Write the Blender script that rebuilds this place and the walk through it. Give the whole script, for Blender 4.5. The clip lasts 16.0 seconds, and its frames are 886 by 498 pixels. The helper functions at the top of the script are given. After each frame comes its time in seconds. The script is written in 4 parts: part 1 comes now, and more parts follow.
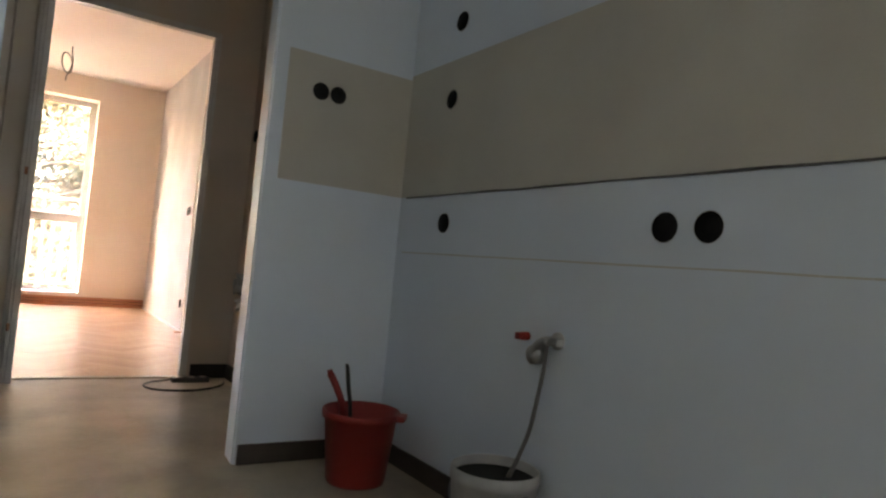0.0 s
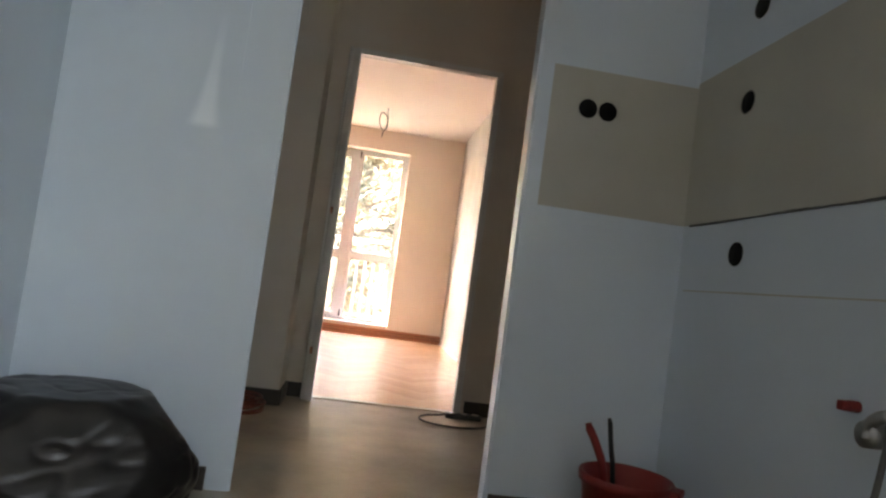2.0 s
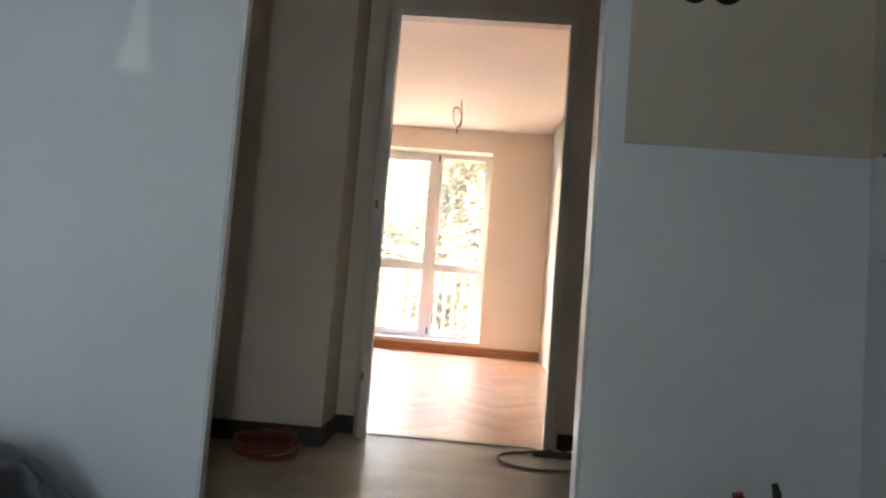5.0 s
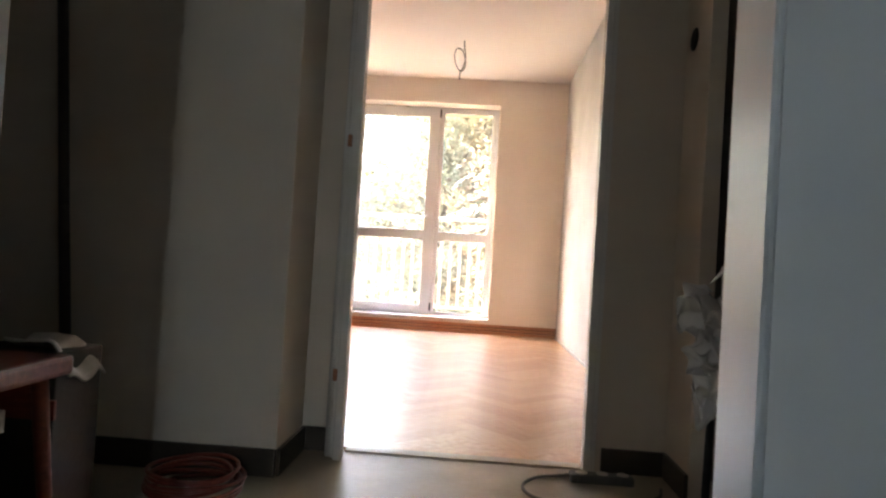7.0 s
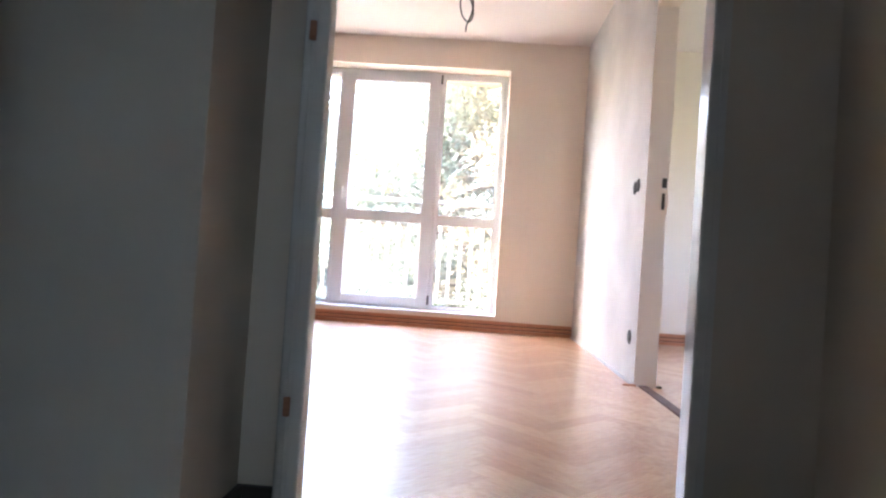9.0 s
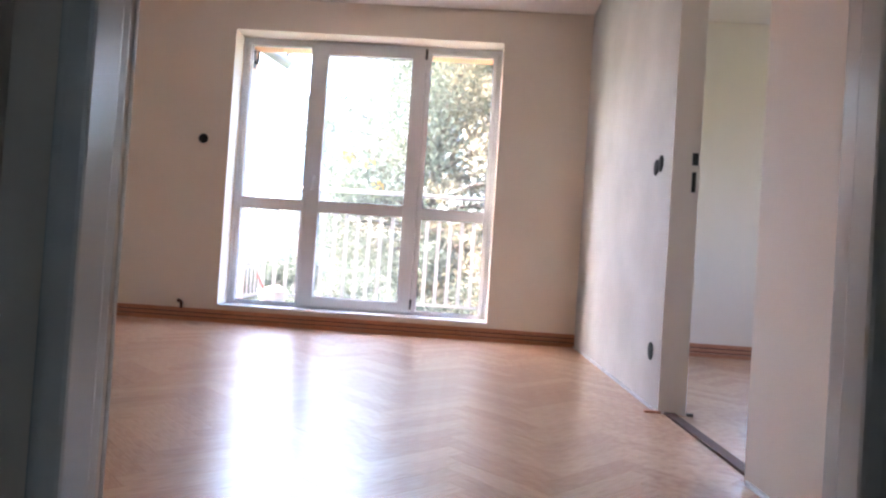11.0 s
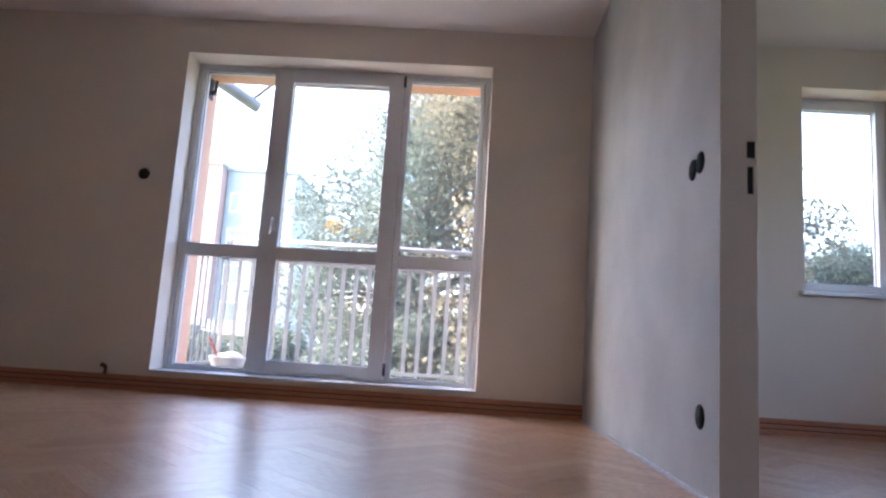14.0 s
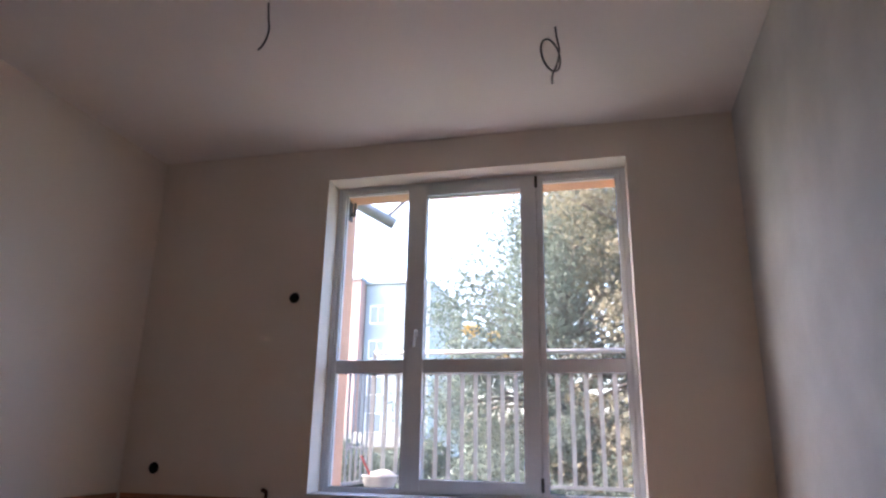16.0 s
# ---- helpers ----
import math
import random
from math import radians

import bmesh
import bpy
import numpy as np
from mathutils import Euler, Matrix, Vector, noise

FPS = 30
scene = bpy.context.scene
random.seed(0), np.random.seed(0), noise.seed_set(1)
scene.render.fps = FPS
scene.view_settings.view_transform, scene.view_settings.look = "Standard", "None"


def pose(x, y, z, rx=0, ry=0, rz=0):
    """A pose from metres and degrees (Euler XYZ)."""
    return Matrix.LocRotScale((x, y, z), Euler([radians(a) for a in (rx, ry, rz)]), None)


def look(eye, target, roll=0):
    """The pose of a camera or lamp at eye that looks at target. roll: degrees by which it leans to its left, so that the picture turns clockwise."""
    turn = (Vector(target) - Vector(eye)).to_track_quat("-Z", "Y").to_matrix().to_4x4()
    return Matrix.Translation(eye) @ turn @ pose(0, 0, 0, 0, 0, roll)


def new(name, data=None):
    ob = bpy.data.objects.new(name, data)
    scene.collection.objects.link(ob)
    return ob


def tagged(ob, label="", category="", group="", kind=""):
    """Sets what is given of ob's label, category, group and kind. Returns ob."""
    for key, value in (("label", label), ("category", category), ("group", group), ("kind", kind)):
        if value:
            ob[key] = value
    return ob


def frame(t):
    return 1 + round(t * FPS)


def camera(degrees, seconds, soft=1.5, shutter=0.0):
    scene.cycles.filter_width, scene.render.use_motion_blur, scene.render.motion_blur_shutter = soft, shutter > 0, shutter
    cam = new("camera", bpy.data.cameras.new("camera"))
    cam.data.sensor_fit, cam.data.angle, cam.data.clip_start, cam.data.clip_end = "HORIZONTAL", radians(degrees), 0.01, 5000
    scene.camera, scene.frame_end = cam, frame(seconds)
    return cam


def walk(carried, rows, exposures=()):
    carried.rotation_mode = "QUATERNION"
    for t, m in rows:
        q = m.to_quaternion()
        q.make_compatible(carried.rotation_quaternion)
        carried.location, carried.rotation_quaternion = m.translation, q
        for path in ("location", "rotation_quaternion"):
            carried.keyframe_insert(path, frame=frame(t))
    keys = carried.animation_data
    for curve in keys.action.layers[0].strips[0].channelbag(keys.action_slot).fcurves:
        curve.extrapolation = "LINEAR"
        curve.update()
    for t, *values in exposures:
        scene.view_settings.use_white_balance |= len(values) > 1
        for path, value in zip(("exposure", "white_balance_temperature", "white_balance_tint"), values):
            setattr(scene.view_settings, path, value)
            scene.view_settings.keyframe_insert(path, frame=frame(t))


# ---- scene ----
cam = camera(68.9, 16.0, soft=2.4)
PATH = [
    (0, (0.048, 0.294, 0.795), (1.141, 1.968, 0.863), 5.5),
    (0.5, (0.104, 0.348, 0.776), (1.029, 2.12, 0.839), 5.7),
    (1, (0.146, 0.393, 0.78), (0.885, 2.251, 0.83), 6.3),
    (1.5, (0.2, 0.461, 0.775), (0.715, 2.392, 0.849), 6.8),
    (2, (0.275, 0.507, 0.764), (0.507, 2.49, 0.874), 7.7),
    (2.5, (0.35, 0.568, 0.78), (0.38, 2.564, 0.908), 7.2),
    (3, (0.405, 0.659, 0.782), (0.323, 2.652, 0.921), 6.2),
    (3.5, (0.459, 0.81, 0.764), (0.333, 2.801, 0.91), 5.5),
    (4, (0.487, 0.95, 0.716), (0.384, 2.943, 0.854), 5.2),
    (6.5, (0.545, 1.849, 0.733), (0.436, 3.843, 0.832), 3.7),
    (7, (0.508, 2.085, 0.699), (0.402, 4.081, 0.744), 3.5),
    (7.5, (0.466, 2.291, 0.709), (0.368, 4.288, 0.75), 3.4),
    (8, (0.421, 2.514, 0.667), (0.321, 4.511, 0.696), 3.6),
    (10.5, (0.415, 3.493, 0.617), (0.342, 5.491, 0.65), 4.3),
    (11, (0.474, 3.662, 0.609), (0.399, 5.66, 0.646), 3.8),
    (11.5, (0.5, 3.801, 0.621), (0.422, 5.799, 0.657), 3.6),
    (12, (0.476, 3.942, 0.599), (0.399, 5.94, 0.644), 3.4),
    (12.5, (0.466, 4.068, 0.582), (0.392, 6.067, 0.626), 3.5),
    (13, (0.488, 4.235, 0.537), (0.418, 6.233, 0.596), 3.5),
    (13.5, (0.523, 4.376, 0.482), (0.449, 6.371, 0.607), 3.7),
    (14, (0.542, 4.483, 0.446), (0.474, 6.461, 0.731), 3.7),
    (14.5, (0.55, 4.549, 0.434), (0.488, 6.496, 0.887), 3.6),
    (15, (0.537, 4.596, 0.469), (0.433, 6.511, 1.038), 2.3),
    (15.5, (0.505, 4.6, 0.484), (0.225, 6.493, 1.065), 1.7),
    (16, (0.464, 4.587, 0.494), (-0.008, 6.445, 1.063), 1.1),
]
EXPOSURE = [(0.0, 6.15, 8900, 22), (2.5, 6.2, 8700, 21), (4.2, 6.2, 8500, 20), (7.0, 5.92, 8200, 18), (8.2, 6.12, 7000, 16), (10.3, 5.45, 6200, 16), (11.0, 5.2, 6300, 17), (12.0, 4.75, 6000, 18), (13.0, 4.36, 5900, 17), (14.0, 4.12, 5800, 16), (15.0, 3.97, 5800, 16), (16.0, 3.84, 6000, 18)]
walk(cam, [(t, look(eye, target, roll)) for t, eye, target, roll in PATH], EXPOSURE)

# ---- light ----
world = bpy.data.worlds.new("sky")
scene.world = world
world.use_nodes = True
wn = world.node_tree
sky = wn.nodes.new("ShaderNodeTexSky")
sky.sky_type = 'NISHITA'
sky.sun_disc = False
SUN_EL, SUN_AZ = radians(36), radians(262)
sky.sun_elevation, sky.sun_rotation = SUN_EL, SUN_AZ
sky.dust_density = 5.0
wn.links.new(sky.outputs[0], wn.nodes["Background"].inputs[0])
wn.nodes["Background"].inputs[1].default_value = 0.15

sun = new("sun", bpy.data.lights.new("sun", "SUN"))
sun.data.energy, sun.data.angle, sun.data.color = 0.5, radians(25), (1.0, 0.95, 0.9)
sun.matrix_world = look((math.sin(SUN_AZ) * math.cos(SUN_EL) * 30, math.cos(SUN_AZ) * math.cos(SUN_EL) * 30, math.sin(SUN_EL) * 30), (0, 0, 0))


def opening_light(name, x, y, z, target, wide, high, power, colour):
    """An added area lamp that stands in for sky light in an opening."""
    lamp = new(name, bpy.data.lights.new(name, "AREA"))
    lamp.data.shape, lamp.data.size, lamp.data.size_y = 'RECTANGLE', wide, high
    lamp.data.energy, lamp.data.color = power, colour
    lamp.matrix_world = look((x, y, z), target)


opening_light("kitchen_window_light", 1.535, -2.50, 1.535, (0.4, -2.50, 1.48), 1.2, 1.05, 2.85, (0.50, 0.74, 1.0))
# fill lamp added out of view to brighten the side room
opening_light("side_window_light", 4.10, 6.6, 1.58, (3.0, 6.6, 1.45), 1.1, 1.1, 0.13, (0.92, 0.95, 1.0))


# ---- materials ----
def srgb(r, g, b):
    return tuple(((c / 255) / 12.92 if c / 255 <= 0.04045 else ((c / 255 + 0.055) / 1.055) ** 2.4) for c in (r, g, b)) + (1,)


def material(name, a, b, rough=0.6, scale=6.0, fine=90.0, bump=0.1, metal=0.0, detail=4.0, spread=0.12, random_from="", gloss=0.5, bump_distance=0.004):
    """Two colours mixed by a broad noise, roughness wear and fine relief."""
    m = bpy.data.materials.new(name)
    m.use_nodes = True
    n, l = m.node_tree.nodes, m.node_tree.links
    bsdf = n["Principled BSDF"]
    co = n.new("ShaderNodeTexCoord")
    broad = n.new("ShaderNodeTexNoise")
    broad.inputs["Scale"].default_value, broad.inputs["Detail"].default_value = scale, detail
    small = n.new("ShaderNodeTexNoise")
    small.inputs["Scale"].default_value, small.inputs["Detail"].default_value = fine, 3
    l.new(co.outputs["Object"], broad.inputs["Vector"])
    l.new(co.outputs["Object"], small.inputs["Vector"])
    mix = n.new("ShaderNodeMix")
    mix.data_type = "RGBA"
    mix.inputs[6].default_value, mix.inputs[7].default_value = a, b
    ramp = n.new("ShaderNodeMapRange")
    ramp.inputs[1].default_value, ramp.inputs[2].default_value = 0.3, 0.7
    factor = broad.outputs["Fac"]
    if random_from:
        info = n.new("ShaderNodeObjectInfo" if random_from == "object" else "ShaderNodeNewGeometry")
        add = n.new("ShaderNodeMath")
        add.operation = "MULTIPLY_ADD"
        add.inputs[1].default_value, add.inputs[2].default_value = 0.28, -0.14
        l.new(info.outputs["Random" if random_from == "object" else "Random Per Island"], add.inputs[0])
        both = n.new("ShaderNodeMath")
        l.new(add.outputs[0], both.inputs[0])
        l.new(factor, both.inputs[1])
        factor = both.outputs[0]
    l.new(factor, ramp.inputs[0])
    l.new(ramp.outputs[0], mix.inputs[0])
    l.new(mix.outputs[2], bsdf.inputs["Base Color"])
    r = n.new("ShaderNodeMapRange")
    r.inputs[3].default_value, r.inputs[4].default_value = max(0.02, rough - spread), min(1, rough + spread)
    l.new(small.outputs["Fac"], r.inputs[0])
    l.new(r.outputs[0], bsdf.inputs["Roughness"])
    bsdf.inputs["Metallic"].default_value = metal
    bsdf.inputs["Specular IOR Level"].default_value = gloss
    if bump:
        bp = n.new("ShaderNodeBump")
        bp.inputs["Strength"].default_value, bp.inputs["Distance"].default_value = bump, bump_distance
        l.new(small.outputs["Fac"], bp.inputs["Height"])
        l.new(bp.outputs[0], bsdf.inputs["Normal"])
    return m


def wood(name, a, b, rough, stretch=(1, 12, 12), random_from="", gloss=0.5, coat=0.0):
    m = material(name, a, b, rough, 5, 60, 0.06, random_from=random_from, gloss=gloss, spread=0.06)
    n, l = m.node_tree.nodes, m.node_tree.links
    mp = n.new("ShaderNodeMapping")
    mp.inputs["Scale"].default_value = stretch
    co = n["Texture Coordinate"]
    l.new(co.outputs["Object"], mp.inputs["Vector"])
    for t in [x for x in n if x.type == "TEX_NOISE"]:
        l.new(mp.outputs[0], t.inputs["Vector"])
    n["Principled BSDF"].inputs["Coat Weight"].default_value = coat
    n["Principled BSDF"].inputs["Coat Roughness"].default_value = 0.25
    return m


def glass_material(name, colour=(1, 1, 1, 1), rough=0.0):
    """Window glass under thin dust and a veil standing in for glare."""
    m = bpy.data.materials.new(name)
    m.use_nodes = True
    b = m.node_tree.nodes["Principled BSDF"]
    b.inputs["Base Color"].default_value = colour
    b.inputs["Roughness"].default_value = rough
    b.inputs["Transmission Weight"].default_value = 1
    b.inputs["IOR"].default_value = 1.02
    n, l = m.node_tree.nodes, m.node_tree.links
    dust_haze = n.new("ShaderNodeBsdfTranslucent")
    dust_haze.inputs["Color"].default_value = (0.9, 0.93, 1.0, 1)
    specks = n.new("ShaderNodeTexNoise")
    specks.inputs["Scale"].default_value, specks.inputs["Detail"].default_value = 3.0, 6
    amount = n.new("ShaderNodeMapRange")
    amount.inputs[3].default_value, amount.inputs[4].default_value = 0.004, 0.010
    film = n.new("ShaderNodeMixShader")
    l.new(specks.outputs["Fac"], amount.inputs[0])
    l.new(amount.outputs[0], film.inputs[0])
    l.new(b.outputs[0], film.inputs[1])
    l.new(dust_haze.outputs[0], film.inputs[2])
    l.new(film.outputs[0], n["Material Output"].inputs["Surface"])
    return m


PLASTER = material("room_paint", (0.82, 0.72, 0.62, 1), (0.87, 0.77, 0.67, 1), 0.68, 1.3, 120, 0.1, spread=0.05)
SKIM = material("skim_plaster", (0.52, 0.505, 0.48, 1), (0.65, 0.625, 0.59, 1), 0.75, 2.4, 90, 0.08, detail=7, spread=0.05)
KITCHEN = material("kitchen_paint", (0.60, 0.68, 0.745, 1), (0.66, 0.74, 0.80, 1), 0.32, 1.7, 160, 0.02, spread=0.06)
HALL = material("hall_paint", (0.64, 0.54, 0.44, 1), (0.71, 0.61, 0.51, 1), 0.6, 1.5, 140, 0.1)
BARE = material("bare_plaster", (0.47, 0.45, 0.39, 1), (0.55, 0.53, 0.46, 1), 0.85, 2.2, 120, 0.3)
CEILING = material("ceiling_paint", (0.84, 0.77, 0.71, 1), (0.88, 0.81, 0.75, 1), 0.8, 1.2, 110, 0.1)
VINYL = material("hall_vinyl", (0.25, 0.205, 0.15, 1), (0.50, 0.425, 0.32, 1), 0.38, 2.4, 40, 0.06, detail=6)
PVC = material("white_pvc", (0.72, 0.73, 0.75, 1), (0.78, 0.79, 0.81, 1), 0.25, 3, 60, 0.01)
STEEL_PAINT = material("frame_enamel", (0.70, 0.66, 0.61, 1), (0.76, 0.73, 0.68, 1), 0.2, 3, 40, 0.015, spread=0.05)
SEAL = material("black_seal", (0.02, 0.02, 0.02, 1), (0.03, 0.03, 0.03, 1), 0.6)
DARK = material("dark_plastic", (0.012, 0.012, 0.012, 1), (0.025, 0.022, 0.02, 1), 0.55)
CUP = material("socket_black", (0.006, 0.006, 0.006, 1), (0.012, 0.011, 0.010, 1), 0.8, gloss=0.2)
# dark brown that stands in for shade, also on unseen kitchen walls
DIM_BROWN = material("dim_brown", (0.135, 0.115, 0.108, 1), (0.175, 0.150, 0.140, 1), 0.5, 3, 60, 0.05)
BASE_DARK = material("dark_skirting", (0.034, 0.023, 0.017, 1), (0.058, 0.042, 0.032, 1), 0.45, 5, 80, 0.05)
SKIRT = wood("red_wood", (0.42, 0.16, 0.085, 1), (0.60, 0.28, 0.165, 1), 0.4, (3, 20, 60))
GROOVE = wood("groove_wood", (0.07, 0.025, 0.015, 1), (0.12, 0.05, 0.03, 1), 0.6, (3, 20, 60))
PARQUET = wood("parquet_piece", (0.54, 0.29, 0.16, 1), (0.72, 0.455, 0.285, 1), 0.36, (3, 30, 30), "object", coat=0.8)
PARQUET_REST = wood("parquet_rest", (0.54, 0.29, 0.16, 1), (0.72, 0.455, 0.285, 1), 0.36, (6, 6, 30), "island", coat=0.8)
SCREED = material("screed", (0.10, 0.06, 0.035, 1), (0.14, 0.09, 0.05, 1), 0.8)
ORANGE = material("orange_render", (0.58, 0.33, 0.21, 1), (0.66, 0.39, 0.26, 1), 0.85, 2, 150, 0.3)
CONCRETE = material("concrete", (0.22, 0.215, 0.205, 1), (0.29, 0.285, 0.27, 1), 0.85, 3, 90, 0.3)
RAIL_PAINT = material("rail_paint", (0.19, 0.205, 0.22, 1), (0.25, 0.265, 0.28, 1), 0.45, 6, 60, 0.05)
GALV = material("galvanised", (0.20, 0.21, 0.23, 1), (0.28, 0.29, 0.31, 1), 0.5, 6, 60, 0.05, metal=0.3)
RED = material("red_plastic", (0.22, 0.018, 0.014, 1), (0.29, 0.028, 0.020, 1), 0.42, 8, 80, 0.05)
WHITE_PLASTIC = material("white_plastic", (0.28, 0.28, 0.27, 1), (0.44, 0.44, 0.42, 1), 0.5, 9, 60, 0.1)
BLACK_BAG = material("black_film", (0.008, 0.007, 0.007, 1), (0.018, 0.015, 0.014, 1), 0.36, 8, 30, 0.0, spread=0.05, gloss=0.35)
CHROME = material("chrome", (0.38, 0.38, 0.36, 1), (0.52, 0.52, 0.50, 1), 0.42, metal=1.0)
GREY_CABLE = material("grey_cable", (0.08, 0.08, 0.08, 1), (0.14, 0.13, 0.12, 1), 0.5)
STOOL_RED = wood("red_lacquer", (0.15, 0.026, 0.016, 1), (0.25, 0.052, 0.03, 1), 0.35, (4, 20, 20))
CLOTH = material("cloth", (0.55, 0.48, 0.42, 1), (0.68, 0.62, 0.56, 1), 0.9, 20, 200, 0.4)
FILM = material("clear_film", (0.80, 0.79, 0.76, 1), (0.90, 0.89, 0.87, 1), 0.14, 12, 25, 0.15)
FILM.node_tree.nodes["Principled BSDF"].inputs["Transmission Weight"].default_value = 0.5
FILM.node_tree.nodes["Principled BSDF"].inputs["IOR"].default_value = 1.1
GLASS = glass_material("window_glass")
BARK = material("bark", (0.05, 0.04, 0.03, 1), (0.11, 0.09, 0.07, 1), 0.9, 12, 40, 0.6)
GRASS = material("grass", (0.05, 0.08, 0.025, 1), (0.10, 0.12, 0.05, 1), 0.9, 0.6, 30, 0.5)


def leaf_material(name, a, b):
    """Thin leaves: half of the light is scattered back, half shines through."""
    m = material(name, a, b, 0.8, 0.5, 30, 0.0, random_from="island", gloss=0.1)
    n, l = m.node_tree.nodes, m.node_tree.links
    through_leaf = n.new("ShaderNodeBsdfTranslucent")
    mixed = n.new("ShaderNodeMixShader")
    mixed.inputs[0].default_value = 0.5
    colour = n["Principled BSDF"].inputs["Base Color"].links[0].from_socket
    l.new(colour, through_leaf.inputs["Color"])
    l.new(n["Principled BSDF"].outputs[0], mixed.inputs[1])
    l.new(through_leaf.outputs[0], mixed.inputs[2])
    l.new(mixed.outputs[0], n["Material Output"].inputs["Surface"])
    return m


LEAF_GREEN = leaf_material("green_leaf", (0.075, 0.098, 0.080, 1), (0.120, 0.138, 0.110, 1))
LEAF_AUTUMN = leaf_material("autumn_leaf", (0.095, 0.096, 0.070, 1), (0.19, 0.165, 0.110, 1))
LEAF_YELLOW = leaf_material("yellow_leaf", (0.34, 0.22, 0.06, 1), (0.46, 0.30, 0.10, 1))


# ---- mesh helpers ----
def box(bm, x0, y0, z0, x1, y1, z1, bevel=0.0):
    made = bmesh.ops.create_cube(bm, size=1, matrix=Matrix.LocRotScale(((x0 + x1) / 2, (y0 + y1) / 2, (z0 + z1) / 2), None, (x1 - x0, y1 - y0, z1 - z0)))["verts"]
    if bevel:
        edges = {e for v in made for e in v.link_edges}
        bmesh.ops.bevel(bm, geom=list(edges), offset=bevel, segments=2, affect='EDGES', profile=0.6)
    return bm


def boxes(*rows, bevel=0.0):
    bm = bmesh.new()
    for r in rows:
        box(bm, *r, bevel=bevel)
    return bm


def tube(bm, points, radius, sides=10, closed=False, taper=None):
    """A round bar along a line of points."""
    pts = [Vector(p) for p in points]
    rings = []
    up = Vector((0.31, 0.17, 0.93)).normalized()
    count = len(pts)
    for i, p in enumerate(pts):
        a = pts[(i - 1) % count] if closed or i else p
        b = pts[(i + 1) % count] if closed or i < count - 1 else p
        d = (b - a).normalized()
        u = d.cross(up)
        u = (u if u.length > 1e-3 else d.cross(Vector((1, 0, 0)))).normalized()
        w = d.cross(u)
        r = radius if taper is None else radius + (taper - radius) * i / (count - 1)
        rings.append([bm.verts.new(p + (u * math.cos(k * 2 * math.pi / sides) + w * math.sin(k * 2 * math.pi / sides)) * r) for k in range(sides)])
    for i in range(count if closed else count - 1):
        r0, r1 = rings[i], rings[(i + 1) % count]
        for k in range(sides):
            bm.faces.new((r0[k], r0[(k + 1) % sides], r1[(k + 1) % sides], r1[k]))
    if not closed:
        bm.faces.new(rings[0][::-1])
        bm.faces.new(rings[-1])
    return bm


def lathe(profile, sides=40):
    """A turned body about z from (radius, height) pairs."""
    bm = bmesh.new()
    rings = [[bm.verts.new((r * math.cos(k * 2 * math.pi / sides), r * math.sin(k * 2 * math.pi / sides), z)) for k in range(sides)] for r, z in profile]
    for r0, r1 in zip(rings, rings[1:]):
        for k in range(sides):
            bm.faces.new((r0[k], r0[(k + 1) % sides], r1[(k + 1) % sides], r1[k]))
    bm.faces.new(rings[0][::-1])
    bm.faces.new(rings[-1])
    return bm


def curve_points(keys, steps=10):
    """A smooth line through the keys (Catmull-Rom)."""
    k = [Vector(p) for p in keys]
    k = [k[0] * 2 - k[1]] + k + [k[-1] * 2 - k[-2]]
    out = []
    for i in range(1, len(k) - 2):
        for s in range(steps):
            t = s / steps
            out.append(0.5 * (2 * k[i] + (k[i + 1] - k[i - 1]) * t + (2 * k[i - 1] - 5 * k[i] + 4 * k[i + 1] - k[i + 2]) * t * t + (3 * k[i] - k[i - 1] - 3 * k[i + 1] + k[i + 2]) * t ** 3))
    return out + [k[-2]]


def part(name, bm, mat, parent=None, label="", smooth=False):
    me = bpy.data.meshes.new(name)
    bmesh.ops.recalc_face_normals(bm, faces=bm.faces)
    bm.to_mesh(me)
    bm.free()
    me.materials.append(mat)
    if smooth:
        for p in me.polygons:
            p.use_smooth = True
    ob = new(name, me)
    if parent is not None:
        ob.parent = parent
        ob.matrix_parent_inverse = parent.matrix_basis.inverted()
    if label:
        ob["label"] = label
    return ob


def structure(name, bm, mat, label="", category=""):
    return tagged(part(name, bm, mat), label, category or name.split("_")[0], "", "structure")


def thing(name, x, y, z, label, category, group="", turn=0):
    e = new(name)
    e.matrix_basis = pose(x, y, z, 0, 0, turn)
    e.empty_display_size = 0.1
    bpy.context.view_layer.update()
    return tagged(e, label, category, group)


def slab(axis, a0, a1, t0, t1, z0, z1, openings=()):
    """A wall along x or y from a0 to a1, t0 to t1 thick, with openings (a, b, low, high)."""
    bm = bmesh.new()

    def add(a, b, lo, hi):
        if b - a > 1e-4 and hi - lo > 1e-4:
            box(bm, *((a, t0, lo, b, t1, hi) if axis == "x" else (t0, a, lo, t1, b, hi)))
    at = a0
    for a, b, lo, hi in sorted(openings):
        add(at, a, z0, z1)
        add(a, b, z0, lo)
        add(a, b, hi, z1)
        at = b
    add(at, a1, z0, z1)
    return bm


